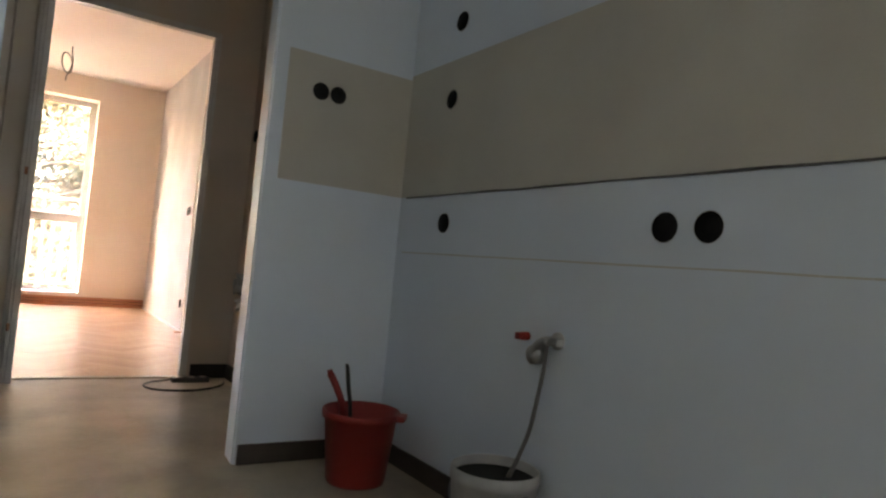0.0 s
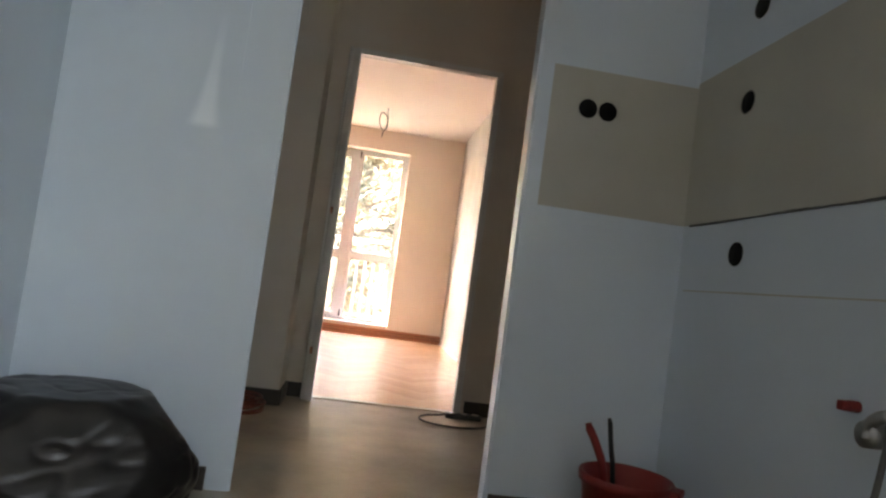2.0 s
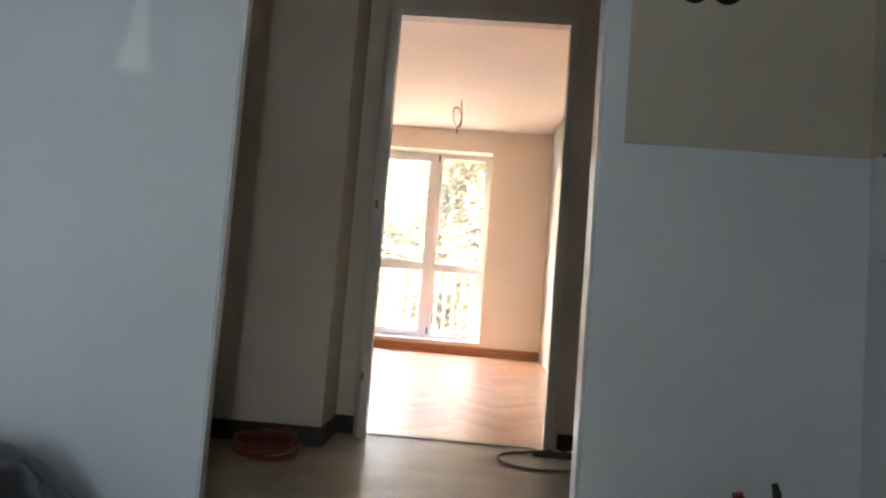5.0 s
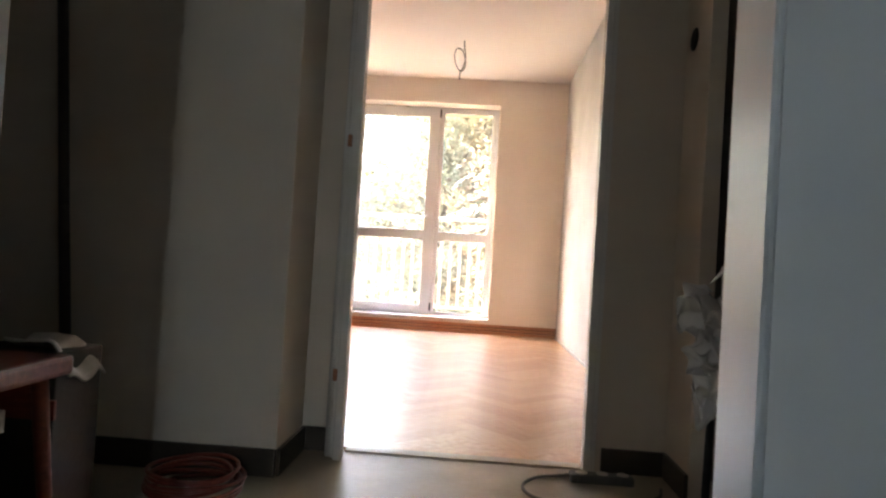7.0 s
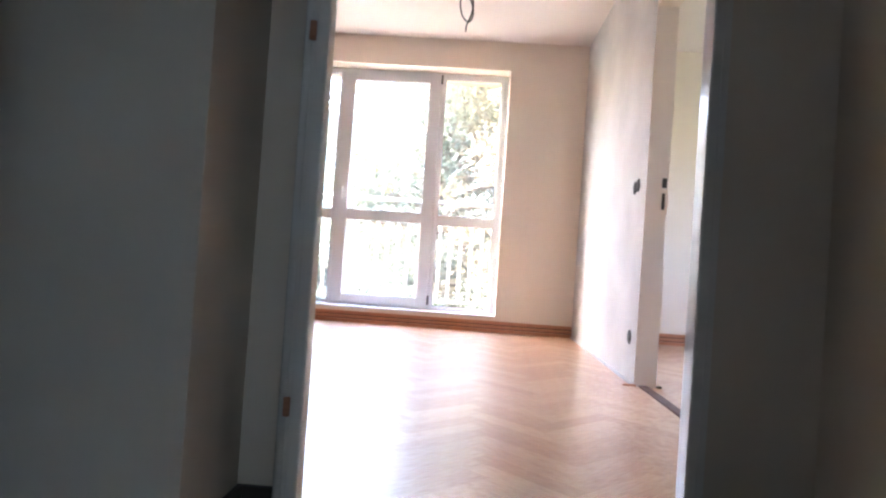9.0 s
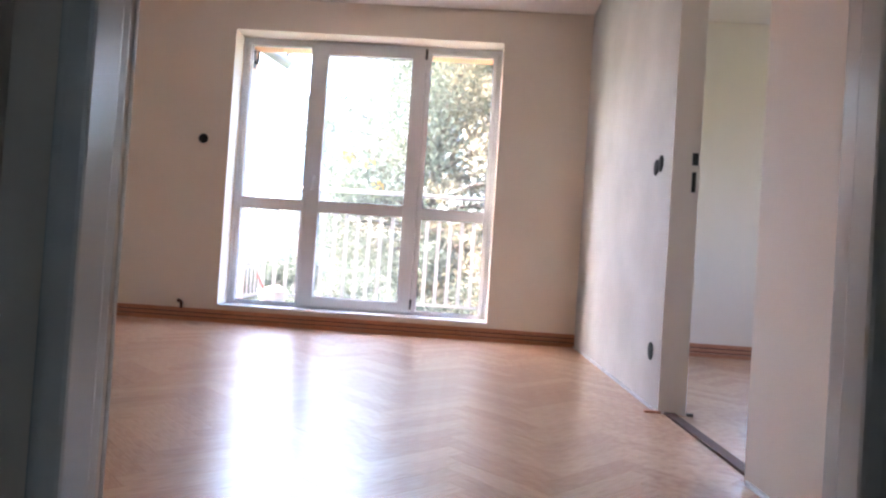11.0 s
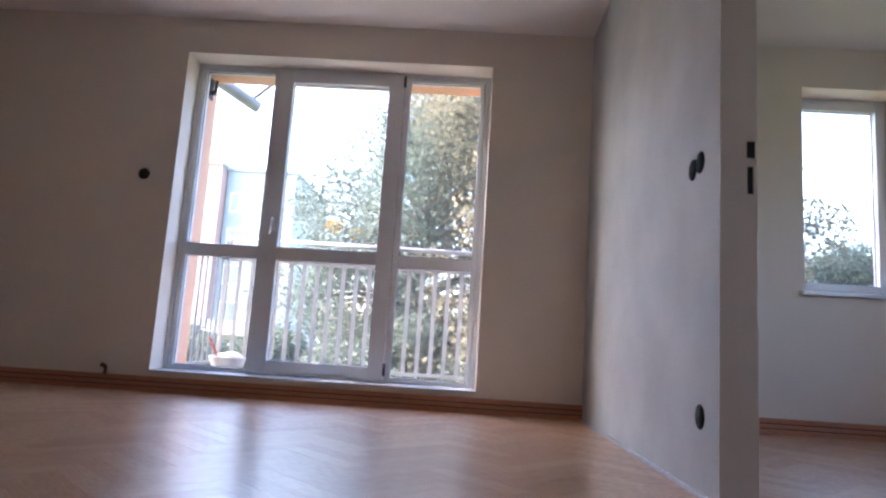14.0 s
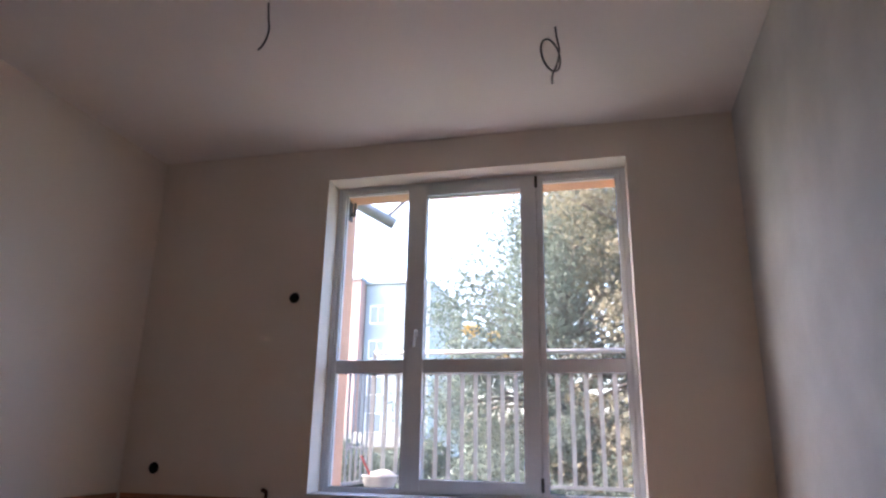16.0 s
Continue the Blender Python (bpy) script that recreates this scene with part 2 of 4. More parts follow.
def pierce(wall, holes):
    """Cut round recesses (centre, radius, way, depth) into a wall."""
    cut = bmesh.new()
    for c, r, way, depth in holes:
        d = Vector(way).normalized()
        m = Matrix.Translation(Vector(c) + d * (depth / 2 - 0.01)) @ d.to_track_quat("Z", "Y").to_matrix().to_4x4()
        bmesh.ops.create_cone(cut, cap_ends=True, segments=28, radius1=r, radius2=r, depth=depth + 0.02, matrix=m)
    me = bpy.data.meshes.new("cut")
    cut.to_mesh(me)
    cut.free()
    cutter = new("cut", me)
    mod = wall.modifiers.new("recess", "BOOLEAN")
    mod.operation, mod.object, mod.solver = "DIFFERENCE", cutter, "EXACT"
    mod.use_self = True
    bpy.context.view_layer.update()
    made = bpy.data.meshes.new_from_object(wall.evaluated_get(bpy.context.evaluated_depsgraph_get()))
    wall.modifiers.clear()
    wall.data = made
    bpy.data.objects.remove(cutter)


def wing_body():
    """The partition's end, a little out of square."""
    bm = box(bmesh.new(), 0.785, 2.72, 0, 1.395, 2.86, TOP)
    for v in bm.verts:
        if v.co.x < 1 and v.co.y > 2.8:
            v.co.x = 0.796
    bmesh.ops.bevel(bm, geom=[e for e in bm.edges if abs(e.verts[0].co.z - e.verts[1].co.z) > 1 and e.verts[0].co.x < 1], offset=0.008, segments=3, affect='EDGES')
    return bm


def front_body():
    """The kitchen's front partition, its end a little out of square."""
    bm = box(bmesh.new(), -2.1, 2.72, 0, -0.055, 2.87, TOP)
    for v in bm.verts:
        if v.co.x > -1 and v.co.y > 2.8:
            v.co.x = -0.100
    bmesh.ops.bevel(bm, geom=[e for e in bm.edges if abs(e.verts[0].co.z - e.verts[1].co.z) > 1 and e.verts[0].co.x > -1], offset=0.008, segments=3, affect='EDGES')
    return bm


# ---- structure ----
TOP = 2.634
X_L, X_R = -2.96, 1.36
Y_W = 8.795

wall_window = structure("wall_window", slab("x", -3.1, 4.15, Y_W, 9.06, 0, TOP, [(-1.505, 0.664, 0.130, 2.376), (2.795, 3.475, 0.93, 2.345)]), PLASTER, "cream painted plaster wall with tall balcony window", "wall")
facade = structure("wall_facade", slab("x", -4.5, 4.6, 9.061, 9.30, -4, 4.2, [(-1.475, 0.632, 0.10, 2.355), (2.74, 3.62, 0.90, 2.40)]), ORANGE, "orange rendered outside wall of the house", "wall")
wall_left = structure("wall_left", slab("y", 4.476, Y_W, -3.1, X_L, 0, TOP), PLASTER, "cream painted plaster wall of the room", "wall")
wall_right = structure("wall_right", slab("y", 6.562, Y_W, X_R, 1.478, 0, TOP), SKIM, "patchy grey skimmed plaster partition", "wall")
wall_right_near = structure("wall_right_near", boxes((X_R, 4.476, 0, 1.478, 5.672, TOP), (X_R, 5.673, 2.12, 1.478, 6.561, TOP)), PLASTER, "cream painted partition beside the open doorway", "wall")
wall_door = structure("wall_door", slab("x", -3.1, 4.15, 4.41, 4.475, 0, TOP, [(0.026, 0.95, 0, 2.105)]), HALL, "painted plaster wall with a steel door frame", "wall")
# the opening is added for the side room's fill lamp, never in view
wall_room_right = structure("wall_far_right", slab("y", 4.476, Y_W, 4.0, 4.15, 0, TOP, [(6.0, 7.2, 0.98, 2.18)]), PLASTER, "cream painted plaster wall of the side room", "wall")
wall_pier = structure("wall_pier", slab("x", -2.1, -0.085, 4.10, 4.409, 0, TOP), HALL, "painted plaster pier beside the door", "wall")
wall_hall_left = structure("wall_hall_left", slab("y", 2.87, 4.41, -2.25, -2.1, 0, TOP), HALL, "painted plaster end wall of the hall", "wall")
wall_hall_right = structure("wall_hall_right", slab("y", 2.871, 4.409, 1.21, 1.262, 0, TOP, [(2.875, 4.165, 0, 2.1)]), HALL, "painted plaster hall wall with dark doorway", "wall")
wall_bath = structure("wall_bath", boxes((2.5, 2.87, 0, 2.62, 4.41, TOP), (1.396, 2.721, 0, 2.62, 2.869, TOP)), HALL, "plaster walls of the unlit side room", "wall")
# added sheets: the unlit room's shade is put into their dark colour
lining = structure("trim_bath_lining", boxes((1.263, 4.390, 0.001, 2.499, 4.408, TOP - 0.001), (2.482, 2.871, 0.001, 2.499, 4.389, TOP - 0.001)), DIM_BROWN, "dark brown sheets standing in for the side room's shade", "wall panelling")
wall_wing = structure("wall_wing", wing_body(), KITCHEN, "white painted kitchen partition end", "wall")
wall_kitchen_left = structure("wall_kitchen_front", front_body(), KITCHEN, "white glossy painted partition of the kitchen", "wall")
wall_kitchen_side = structure("wall_kitchen_side", slab("y", 1.9, 2.719, -0.935, -0.785, 0, TOP), KITCHEN, "white painted kitchen side wall", "wall")
wall_kitchen_right = structure("wall_kitchen_right", slab("y", -3.2, 2.87, 1.395, 1.55, 0, TOP, [(-3.15, -1.85, 0.95, 2.12)]), KITCHEN, "white painted kitchen wall with open pipe and socket holes", "wall")
# closing walls out of view, coloured dark to keep bounced light down
wall_kitchen_back = structure("wall_kitchen_back", slab("x", -2.25, 1.55, -3.35, -3.2, 0, TOP), DIM_BROWN, "unseen kitchen wall behind the walker, dark to cut bounced light", "wall")
wall_kitchen_alcove = structure("wall_kitchen_alcove", boxes((-2.25, -3.199, 0, -2.1, 1.9, TOP), (-2.1, 1.901, 0, -0.936, 2.05, TOP)), DIM_BROWN, "added unseen walls behind the walker, dark to cut bounced light", "wall")
ceiling = structure("ceiling", boxes((-3.1, -3.35, TOP + 0.001, 4.15, 9.06, 2.85)), CEILING, "plain white painted ceiling", "ceiling")
slab_floor = structure("floor_slab", boxes((-3.1, -3.35, -0.25, 4.15, 9.06, -0.03)), SCREED, "bare screed below the floor finish", "floor")
floor_hall = structure("floor_hall", boxes((-2.25, -3.2, -0.029, 2.62, 4.44, 0.0)), VINYL, "worn beige vinyl floor of hall and kitchen", "floor")


# ---- holes in the walls ----
HOLES_KITCHEN = [((1.395, 2.39, 1.463), 0.034), ((1.395, 2.37, 0.978), 0.033), ((1.395, 2.37, 1.767), 0.033), ((1.395, 1.351, 0.958), 0.034), ((1.395, 1.226, 0.958), 0.034)]
HOLES_WING = [((0.984, 2.72, 1.458), 0.036), ((1.058, 2.72, 1.458), 0.036)]
HOLES_WINDOW = [((-1.714, Y_W, 1.471), 0.035), ((-2.697, Y_W, 0.271), 0.035)]
HOLES_RIGHT = [((X_R, 6.735, 1.136), 0.035), ((X_R, 6.808, 1.128), 0.035), ((X_R, 6.723, 0.254), 0.037)]
HOLES_HALL = [((1.21, 4.325, 1.52), 0.034)]


def wall_boxes(wall, holes, way, label):
    pierce(wall, [(c, r, way, 0.05) for c, r in holes])
    for c, r in holes:
        turn = Vector(way).to_track_quat("Z", "Y").to_matrix().to_4x4()
        place = Matrix.Translation(c) @ turn
        e = tagged(new("socket_box"), label, "socket box", "open socket boxes")
        e.matrix_basis = place
        bpy.context.view_layer.update()
        cup = lathe([(r + 0.004, -0.003), (r + 0.005, 0.0), (r - 0.002, 0.002), (r - 0.004, 0.040), (0.002, 0.041)], 24)
        cup.transform(place)
        part("cup", cup, CUP, e, smooth=True)
        for k in range(2):
            a = k * 2.4 + c[2] * 9
            wire = tube(bmesh.new(), curve_points([(0.4 * r * math.cos(a), 0.4 * r * math.sin(a), 0.042), (0.2 * r * math.cos(a + 1), 0.3 * r * math.sin(a + 1), 0.02), (0.55 * r * math.cos(a + 2), 0.5 * r * math.sin(a + 2), 0.008)], 5), 0.0022, 6)
            wire.transform(place)
            part("wire", wire, GREY_CABLE, e, "short grey wire end")


wall_boxes(wall_kitchen_right, HOLES_KITCHEN, (1, 0, 0), "open round socket box sunk in kitchen wall")
wall_boxes(wall_wing, HOLES_WING, (0, 1, 0), "open round socket box sunk in kitchen partition")
wall_boxes(wall_window, HOLES_WINDOW, (0, 1, 0), "open round socket box sunk in cream wall")
wall_boxes(wall_right, HOLES_RIGHT, (1, 0, 0), "open round socket box sunk in grey plaster")
wall_boxes(wall_hall_right, HOLES_HALL, (1, 0, 0), "open round switch box in hall wall")

# streak of light on the glossy partition, painted into its colour
def streak_material():
    m = material("light_streak", (0.60, 0.68, 0.745, 1), (0.66, 0.74, 0.80, 1), 0.32, 1.7, 160, 0.02, spread=0.06)
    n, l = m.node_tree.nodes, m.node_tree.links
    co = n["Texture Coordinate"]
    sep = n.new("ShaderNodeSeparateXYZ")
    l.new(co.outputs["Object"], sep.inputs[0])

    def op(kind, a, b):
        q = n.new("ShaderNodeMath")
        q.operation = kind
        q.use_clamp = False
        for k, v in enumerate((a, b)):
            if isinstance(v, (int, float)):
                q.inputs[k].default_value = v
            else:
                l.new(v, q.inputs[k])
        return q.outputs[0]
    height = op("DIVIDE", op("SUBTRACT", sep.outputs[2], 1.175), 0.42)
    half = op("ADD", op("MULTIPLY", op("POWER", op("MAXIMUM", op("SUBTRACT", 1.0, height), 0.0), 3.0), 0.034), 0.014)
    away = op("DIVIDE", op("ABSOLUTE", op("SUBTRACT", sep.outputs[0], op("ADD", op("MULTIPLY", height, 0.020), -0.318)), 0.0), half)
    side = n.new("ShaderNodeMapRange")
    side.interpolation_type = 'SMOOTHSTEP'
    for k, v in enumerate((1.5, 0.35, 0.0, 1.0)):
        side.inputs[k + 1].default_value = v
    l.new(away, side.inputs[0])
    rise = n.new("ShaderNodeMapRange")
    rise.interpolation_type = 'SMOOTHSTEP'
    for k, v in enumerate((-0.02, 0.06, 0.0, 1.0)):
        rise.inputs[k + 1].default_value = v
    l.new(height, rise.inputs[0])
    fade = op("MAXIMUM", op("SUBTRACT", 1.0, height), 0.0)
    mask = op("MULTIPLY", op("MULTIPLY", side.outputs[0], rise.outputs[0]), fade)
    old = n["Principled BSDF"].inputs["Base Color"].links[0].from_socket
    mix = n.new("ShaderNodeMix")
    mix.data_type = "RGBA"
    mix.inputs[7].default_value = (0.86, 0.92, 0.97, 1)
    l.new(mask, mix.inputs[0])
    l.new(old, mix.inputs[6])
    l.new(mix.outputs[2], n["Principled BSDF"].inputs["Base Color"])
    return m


# thin patch on the wall that carries the painted streak of light
structure("trim_filler_patch", boxes((-0.42, 2.7175, 1.15, -0.22, 2.7205, 1.62)), streak_material(), "streak of light painted into the partition's colour", "filler patch")

# ---- trims and skirtings ----
structure("trim_bare_band", boxes((1.392, -1.6, 1.090, 1.3955, 2.717, 1.618)), BARE, "unpainted greyish plaster band on kitchen wall", "plaster band")
structure("trim_bare_patch", boxes((0.845, 2.716, 1.090, 1.392, 2.7205, 1.600)), BARE, "unpainted greyish plaster patch on kitchen partition", "plaster band")
pierce(bpy.data.objects["trim_bare_band"], [((1.39, c[1], c[2]), r - 0.001, (1, 0, 0), 0.03) for c, r in HOLES_KITCHEN if 1.1 < c[2] < 1.6])
pierce(bpy.data.objects["trim_bare_patch"], [((c[0], 2.71, c[2]), r - 0.001, (0, 1, 0), 0.03) for c, r in HOLES_WING])
line = bmesh.new()
for k in range(90):
    y0 = -1.6 + k * 0.0475
    box(line, 1.3935, y0, 0.8555 + 0.002 * noise.noise((y0 * 3, 0, 0)), 1.396, y0 + 0.046, 0.8600 + 0.002 * noise.noise((y0 * 5, 4, 0)))
structure("trim_tile_line", line, BARE, "thin rough edge left by removed tiles", "tile edge")
line = bmesh.new()
for k in range(90):
    y0 = -1.6 + k * 0.0475
    box(line, 1.3905, y0, 1.085 + 0.003 * noise.noise((y0 * 3, 7, 0)), 1.396, y0 + 0.046, 1.0905 + 0.003 * noise.noise((y0 * 5, 9, 0)))
structure("trim_upper_line", line, GREY_CABLE, "dark rough edge along the plaster band", "tile edge")

for row in ((0.80, 2.706, 0.0, 1.384, 2.719, 0.075), (1.383, -1.6, 0.0, 1.394, 2.718, 0.075), (-0.78, 2.706, 0, -0.14, 2.719, 0.075),
            (-2.1, 4.085, 0.0, -0.083, 4.099, 0.085), (-0.084, 4.10, 0.0, -0.071, 4.408, 0.085), (-0.07, 4.396, 0.0, 0.012, 4.409, 0.085),
            (0.985, 4.396, 0.0, 1.207, 4.409, 0.085), (1.196, 4.160, 0.0, 1.209, 4.395, 0.085)):
    structure("baseboard", boxes(row, bevel=0.002), BASE_DARK, "dark narrow baseboard strip", "baseboard")


def stepped_skirting(x0, x1, y, side=-1):
    """A moulded wooden skirting of three grooved courses along a wall."""
    base = structure("baseboard", boxes((x0, y - 0.012, 0.0, x1, y - 0.001, 0.096)), GROOVE, "reddish wooden skirting with grooved courses", "skirting")
    for z0, z1, out in ((0.0, 0.030, 0.034), (0.038, 0.062, 0.026), (0.070, 0.100, 0.020)):
        part("board", boxes((x0, y - out, z0, x1, y - 0.0125, z1), bevel=0.003), SKIRT, base)


stepped_skirting(X_L + 0.031, X_R - 0.001, Y_W)
stepped_skirting(1.482, 3.999, Y_W)
left_skirt = structure("baseboard", boxes((X_L + 0.001, 4.49, 0.0, X_L + 0.012, Y_W - 0.032, 0.096)), GROOVE, "reddish wooden skirting with grooved courses", "skirting")
for z0, z1, out in ((0.0, 0.030, 0.034), (0.038, 0.062, 0.026), (0.070, 0.100, 0.020)):
    part("board", boxes((X_L + 0.0125, 4.49, z0, X_L + out, Y_W - 0.032, z1), bevel=0.003), SKIRT, left_skirt)
structure("trim_floor_strip", boxes((1.346, 6.580, 0.0, 1.359, Y_W - 0.031, 0.014), bevel=0.003), PVC, "thin white strip along the plaster wall", "floor strip")
structure("trim_floor_strip", boxes((1.346, 4.49, 0.0, 1.359, 5.64, 0.014), bevel=0.003), PVC, "thin white strip along the plaster wall", "floor strip")

# stub of a heating pipe at the skirting
pipe = thing("pipe_stub", -1.78, 8.75, 0.10, "short rusty heating pipe stub at the skirting", "pipe")
part("pipe", tube(bmesh.new(), [(-1.78, 8.758, 0.095), (-1.78, 8.758, 0.145), (-1.785, 8.756, 0.155)], 0.011), GROOVE, pipe, smooth=True)
part("cap", tube(bmesh.new(), [(-1.786, 8.755, 0.150), (-1.81, 8.750, 0.158)], 0.014), GROOVE, pipe)


# ---- window of the room ----
def leaf(parent, x0, x1, z0, z1, y0, y1, rim, bars, glass_y, pane_name="pane"):
    """A window leaf: rim widths (left, right, low, high), cross bars (low, high) and panes behind black seals."""
    l, r, lo, hi = rim
    part("stile", boxes((x0, y0, z0, x0 + l, y1, z1), bevel=0.005), PVC, parent)
    part("stile", boxes((x1 - r, y0, z0, x1, y1, z1), bevel=0.005), PVC, parent)
    part("rail", boxes((x0 + l, y0 + 0.001, z0, x1 - r, y1, z0 + lo), bevel=0.004), PVC, parent)
    part("rail", boxes((x0 + l, y0 + 0.001, z1 - hi, x1 - r, y1, z1), bevel=0.004), PVC, parent)
    edges = [z0 + lo]
    for a, b in bars:
        part("transom", boxes((x0 + l, y0 + 0.001, a, x1 - r, y1, b), bevel=0.004), PVC, parent)
        edges += [a, b]
    edges.append(z1 - hi)
    for a, b in zip(edges[::2], edges[1::2]):
        gx0, gx1 = x0 + l, x1 - r
        p = part(pane_name, boxes((gx0, glass_y, a, gx1, glass_y + 0.004, b)), GLASS, parent, "clear window glass")
        p.visible_shadow = False
        s = 0.004
        part("seal", boxes((gx0, glass_y - 0.006, a, gx0 + s, glass_y - 0.001, b), (gx1 - s, glass_y - 0.006, a, gx1, glass_y - 0.001, b), (gx0 + s, glass_y - 0.006, a, gx1 - s, glass_y - 0.001, a + s), (gx0 + s, glass_y - 0.006, b - s, gx1 - s, glass_y - 0.001, b)), SEAL, p, "black rubber seal")


win = tagged(new("window_1"), "tall white three-part balcony window with glazed door", "window", "", "structure")
GY = 9.015
# outer frame
part("frame", boxes((-1.503, 8.985, 0.132, -1.478, 9.058, 2.374), (0.630, 8.985, 0.132, 0.662, 9.058, 2.374), bevel=0.003), PVC, win)
part("frame", boxes((-1.477, 8.986, 2.344, 0.629, 9.058, 2.374), (-1.477, 8.986, 0.132, 0.629, 9.058, 0.160), bevel=0.003), PVC, win)
left_light = part("fixed_light", boxes((-1.476, 8.992, 0.161, -1.470, 9.056, 2.343)), PVC, win)
leaf(left_light, -1.469, -0.899, 0.161, 2.343, 8.990, 9.056, (0.029, 0.032, 0.018, 0.020), [(0.948, 1.037)], GY)
right_light = part("fixed_light", boxes((0.623, 8.992, 0.161, 0.629, 9.056, 2.343)), PVC, win)
leaf(right_light, 0.042, 0.622, 0.161, 2.343, 8.990, 9.056, (0.035, 0.030, 0.018, 0.026), [(0.940, 1.030)], GY)
door = part("balcony_door", boxes((-0.898, 8.996, 0.161, -0.894, 9.056, 2.343), (0.034, 8.996, 0.161, 0.041, 9.056, 2.343)), PVC, win, "white glazed balcony door")
leaf(door, -0.893, 0.033, 0.163, 2.341, 8.965, 9.040, (0.112, 0.112, 0.081, 0.078), [(0.945, 1.040)], GY)
handle = part("handle", boxes((-0.848, 8.957, 1.19, -0.820, 8.966, 1.27), bevel=0.004), PVC, door, "white lever handle turned down")
tube_bm = tube(bmesh.new(), curve_points([(-0.834, 8.962, 1.235), (-0.834, 8.925, 1.235), (-0.834, 8.915, 1.215), (-0.836, 8.915, 1.12)], 6), 0.009)
part("lever", tube_bm, PVC, handle, smooth=True)
for hz in (0.19, 2.262):
    part("hinge", tube(bmesh.new(), [(0.036, 8.960, hz), (0.036, 8.960, hz + 0.085)], 0.010), DARK, win, "dark metal hinge", smooth=True)
part("sill", boxes((-1.503, 8.770, 0.131, 0.662, 8.984, 0.145), bevel=0.004), PVC, win, "white window sill board")

win2 = tagged(new("window_2"), "white single side-room window with inner sill", "window", "", "structure")
part("frame", boxes((2.798, 8.985, 0.932, 2.831, 9.058, 2.343), (3.444, 8.985, 0.932, 3.474, 9.058, 2.343), bevel=0.003), PVC, win2)
part("frame", boxes((2.832, 8.986, 2.310, 3.443, 9.058, 2.343), (2.832, 8.986, 0.932, 3.443, 9.058, 0.960), bevel=0.003), PVC, win2)
sash = part("sash", boxes((2.832, 8.992, 0.961, 2.835, 9.05, 2.309)), PVC, win2)
leaf(sash, 2.836, 3.442, 0.961, 2.309, 8.968, 9.040, (0.047, 0.047, 0.050, 0.053), [], GY)
part("sill", boxes((2.756, 8.745, 0.905, 3.516, 8.984, 0.9315), bevel=0.005), PVC, win2, "white window sill board")

# ---- kitchen window, behind the walker ----
win3 = tagged(new("window_3"), "white framed kitchen window in the side wall", "window", "", "structure")
KY0, KY1, KZ0, KZ1 = -3.15, -1.85, 0.95, 2.12
part("frame", boxes((1.45, KY0 + 0.001, KZ0 + 0.001, 1.52, KY0 + 0.06, KZ1 - 0.001), (1.45, KY1 - 0.06, KZ0 + 0.001, 1.52, KY1 - 0.001, KZ1 - 0.001), (1.45, -2.58, KZ0 + 0.061, 1.52, -2.52, KZ1 - 0.061)), PVC, win3)
part("frame", boxes((1.451, KY0 + 0.061, KZ0 + 0.001, 1.519, KY1 - 0.061, KZ0 + 0.06), (1.451, KY0 + 0.061, KZ1 - 0.06, 1.519, KY1 - 0.061, KZ1 - 0.001)), PVC, win3)

# window frame added out of view around the side room's fill lamp
fill_win = tagged(new("fill_window_4"), "added unseen window frame for the side room's fill light", "window", "", "structure")
part("frame", boxes((4.03, 6.001, 0.981, 4.09, 6.05, 2.179), (4.03, 7.15, 0.981, 4.09, 7.199, 2.179)), PVC, fill_win)
part("frame", boxes((4.031, 6.051, 0.981, 4.089, 7.149, 1.03), (4.031, 6.051, 2.13, 4.089, 7.149, 2.179)), PVC, fill_win)

# ---- steel door frame between hall and room ----
frame1 = tagged(new("door_frame_1"), "painted steel door frame without a door", "door frame", "", "structure")
# hinge side: a proud flange with a rolled outer edge and a deep rebate behind it
part("jamb", boxes((0.052, 4.300, 0.0, 0.081, 4.356, 2.08), (0.027, 4.3565, 0.0, 0.060, 4.4085, 2.09), bevel=0.005), STEEL_PAINT, frame1)
part("architrave", tube(bmesh.new(), [(0.026, 4.352, 0.0), (0.026, 4.352, 2.10)], 0.012, 14), STEEL_PAINT, frame1, smooth=True)
part("architrave", boxes((0.012, 4.353, 0.0, 0.026, 4.4085, 2.10), (0.036, 4.330, 0.0, 0.0515, 4.356, 2.09), bevel=0.004), STEEL_PAINT, frame1)
part("architrave", boxes((0.004, 4.4755, 0.0, 0.0265, 4.486, 2.12), bevel=0.003), STEEL_PAINT, frame1)
# latch side
part("jamb", boxes((0.921, 4.392, 0.0, 0.949, 4.440, 2.08), (0.931, 4.441, 0.0, 0.949, 4.486, 2.09), bevel=0.006), STEEL_PAINT, frame1)
part("architrave", boxes((0.949, 4.400, 0.0, 0.965, 4.4095, 2.12), bevel=0.003), STEEL_PAINT, frame1)
part("architrave", boxes((0.949, 4.4755, 0.0, 0.965, 4.486, 2.12), bevel=0.003), STEEL_PAINT, frame1)
part("head", boxes((0.047, 4.393, 2.081, 0.948, 4.440, 2.104), (0.047, 4.441, 2.091, 0.948, 4.485, 2.104), bevel=0.003), STEEL_PAINT, frame1)
part("architrave", boxes((0.047, 4.400, 2.105, 0.948, 4.4095, 2.12), bevel=0.003), STEEL_PAINT, frame1)
part("architrave", boxes((0.047, 4.4755, 2.105, 0.948, 4.486, 2.12), bevel=0.003), STEEL_PAINT, frame1)
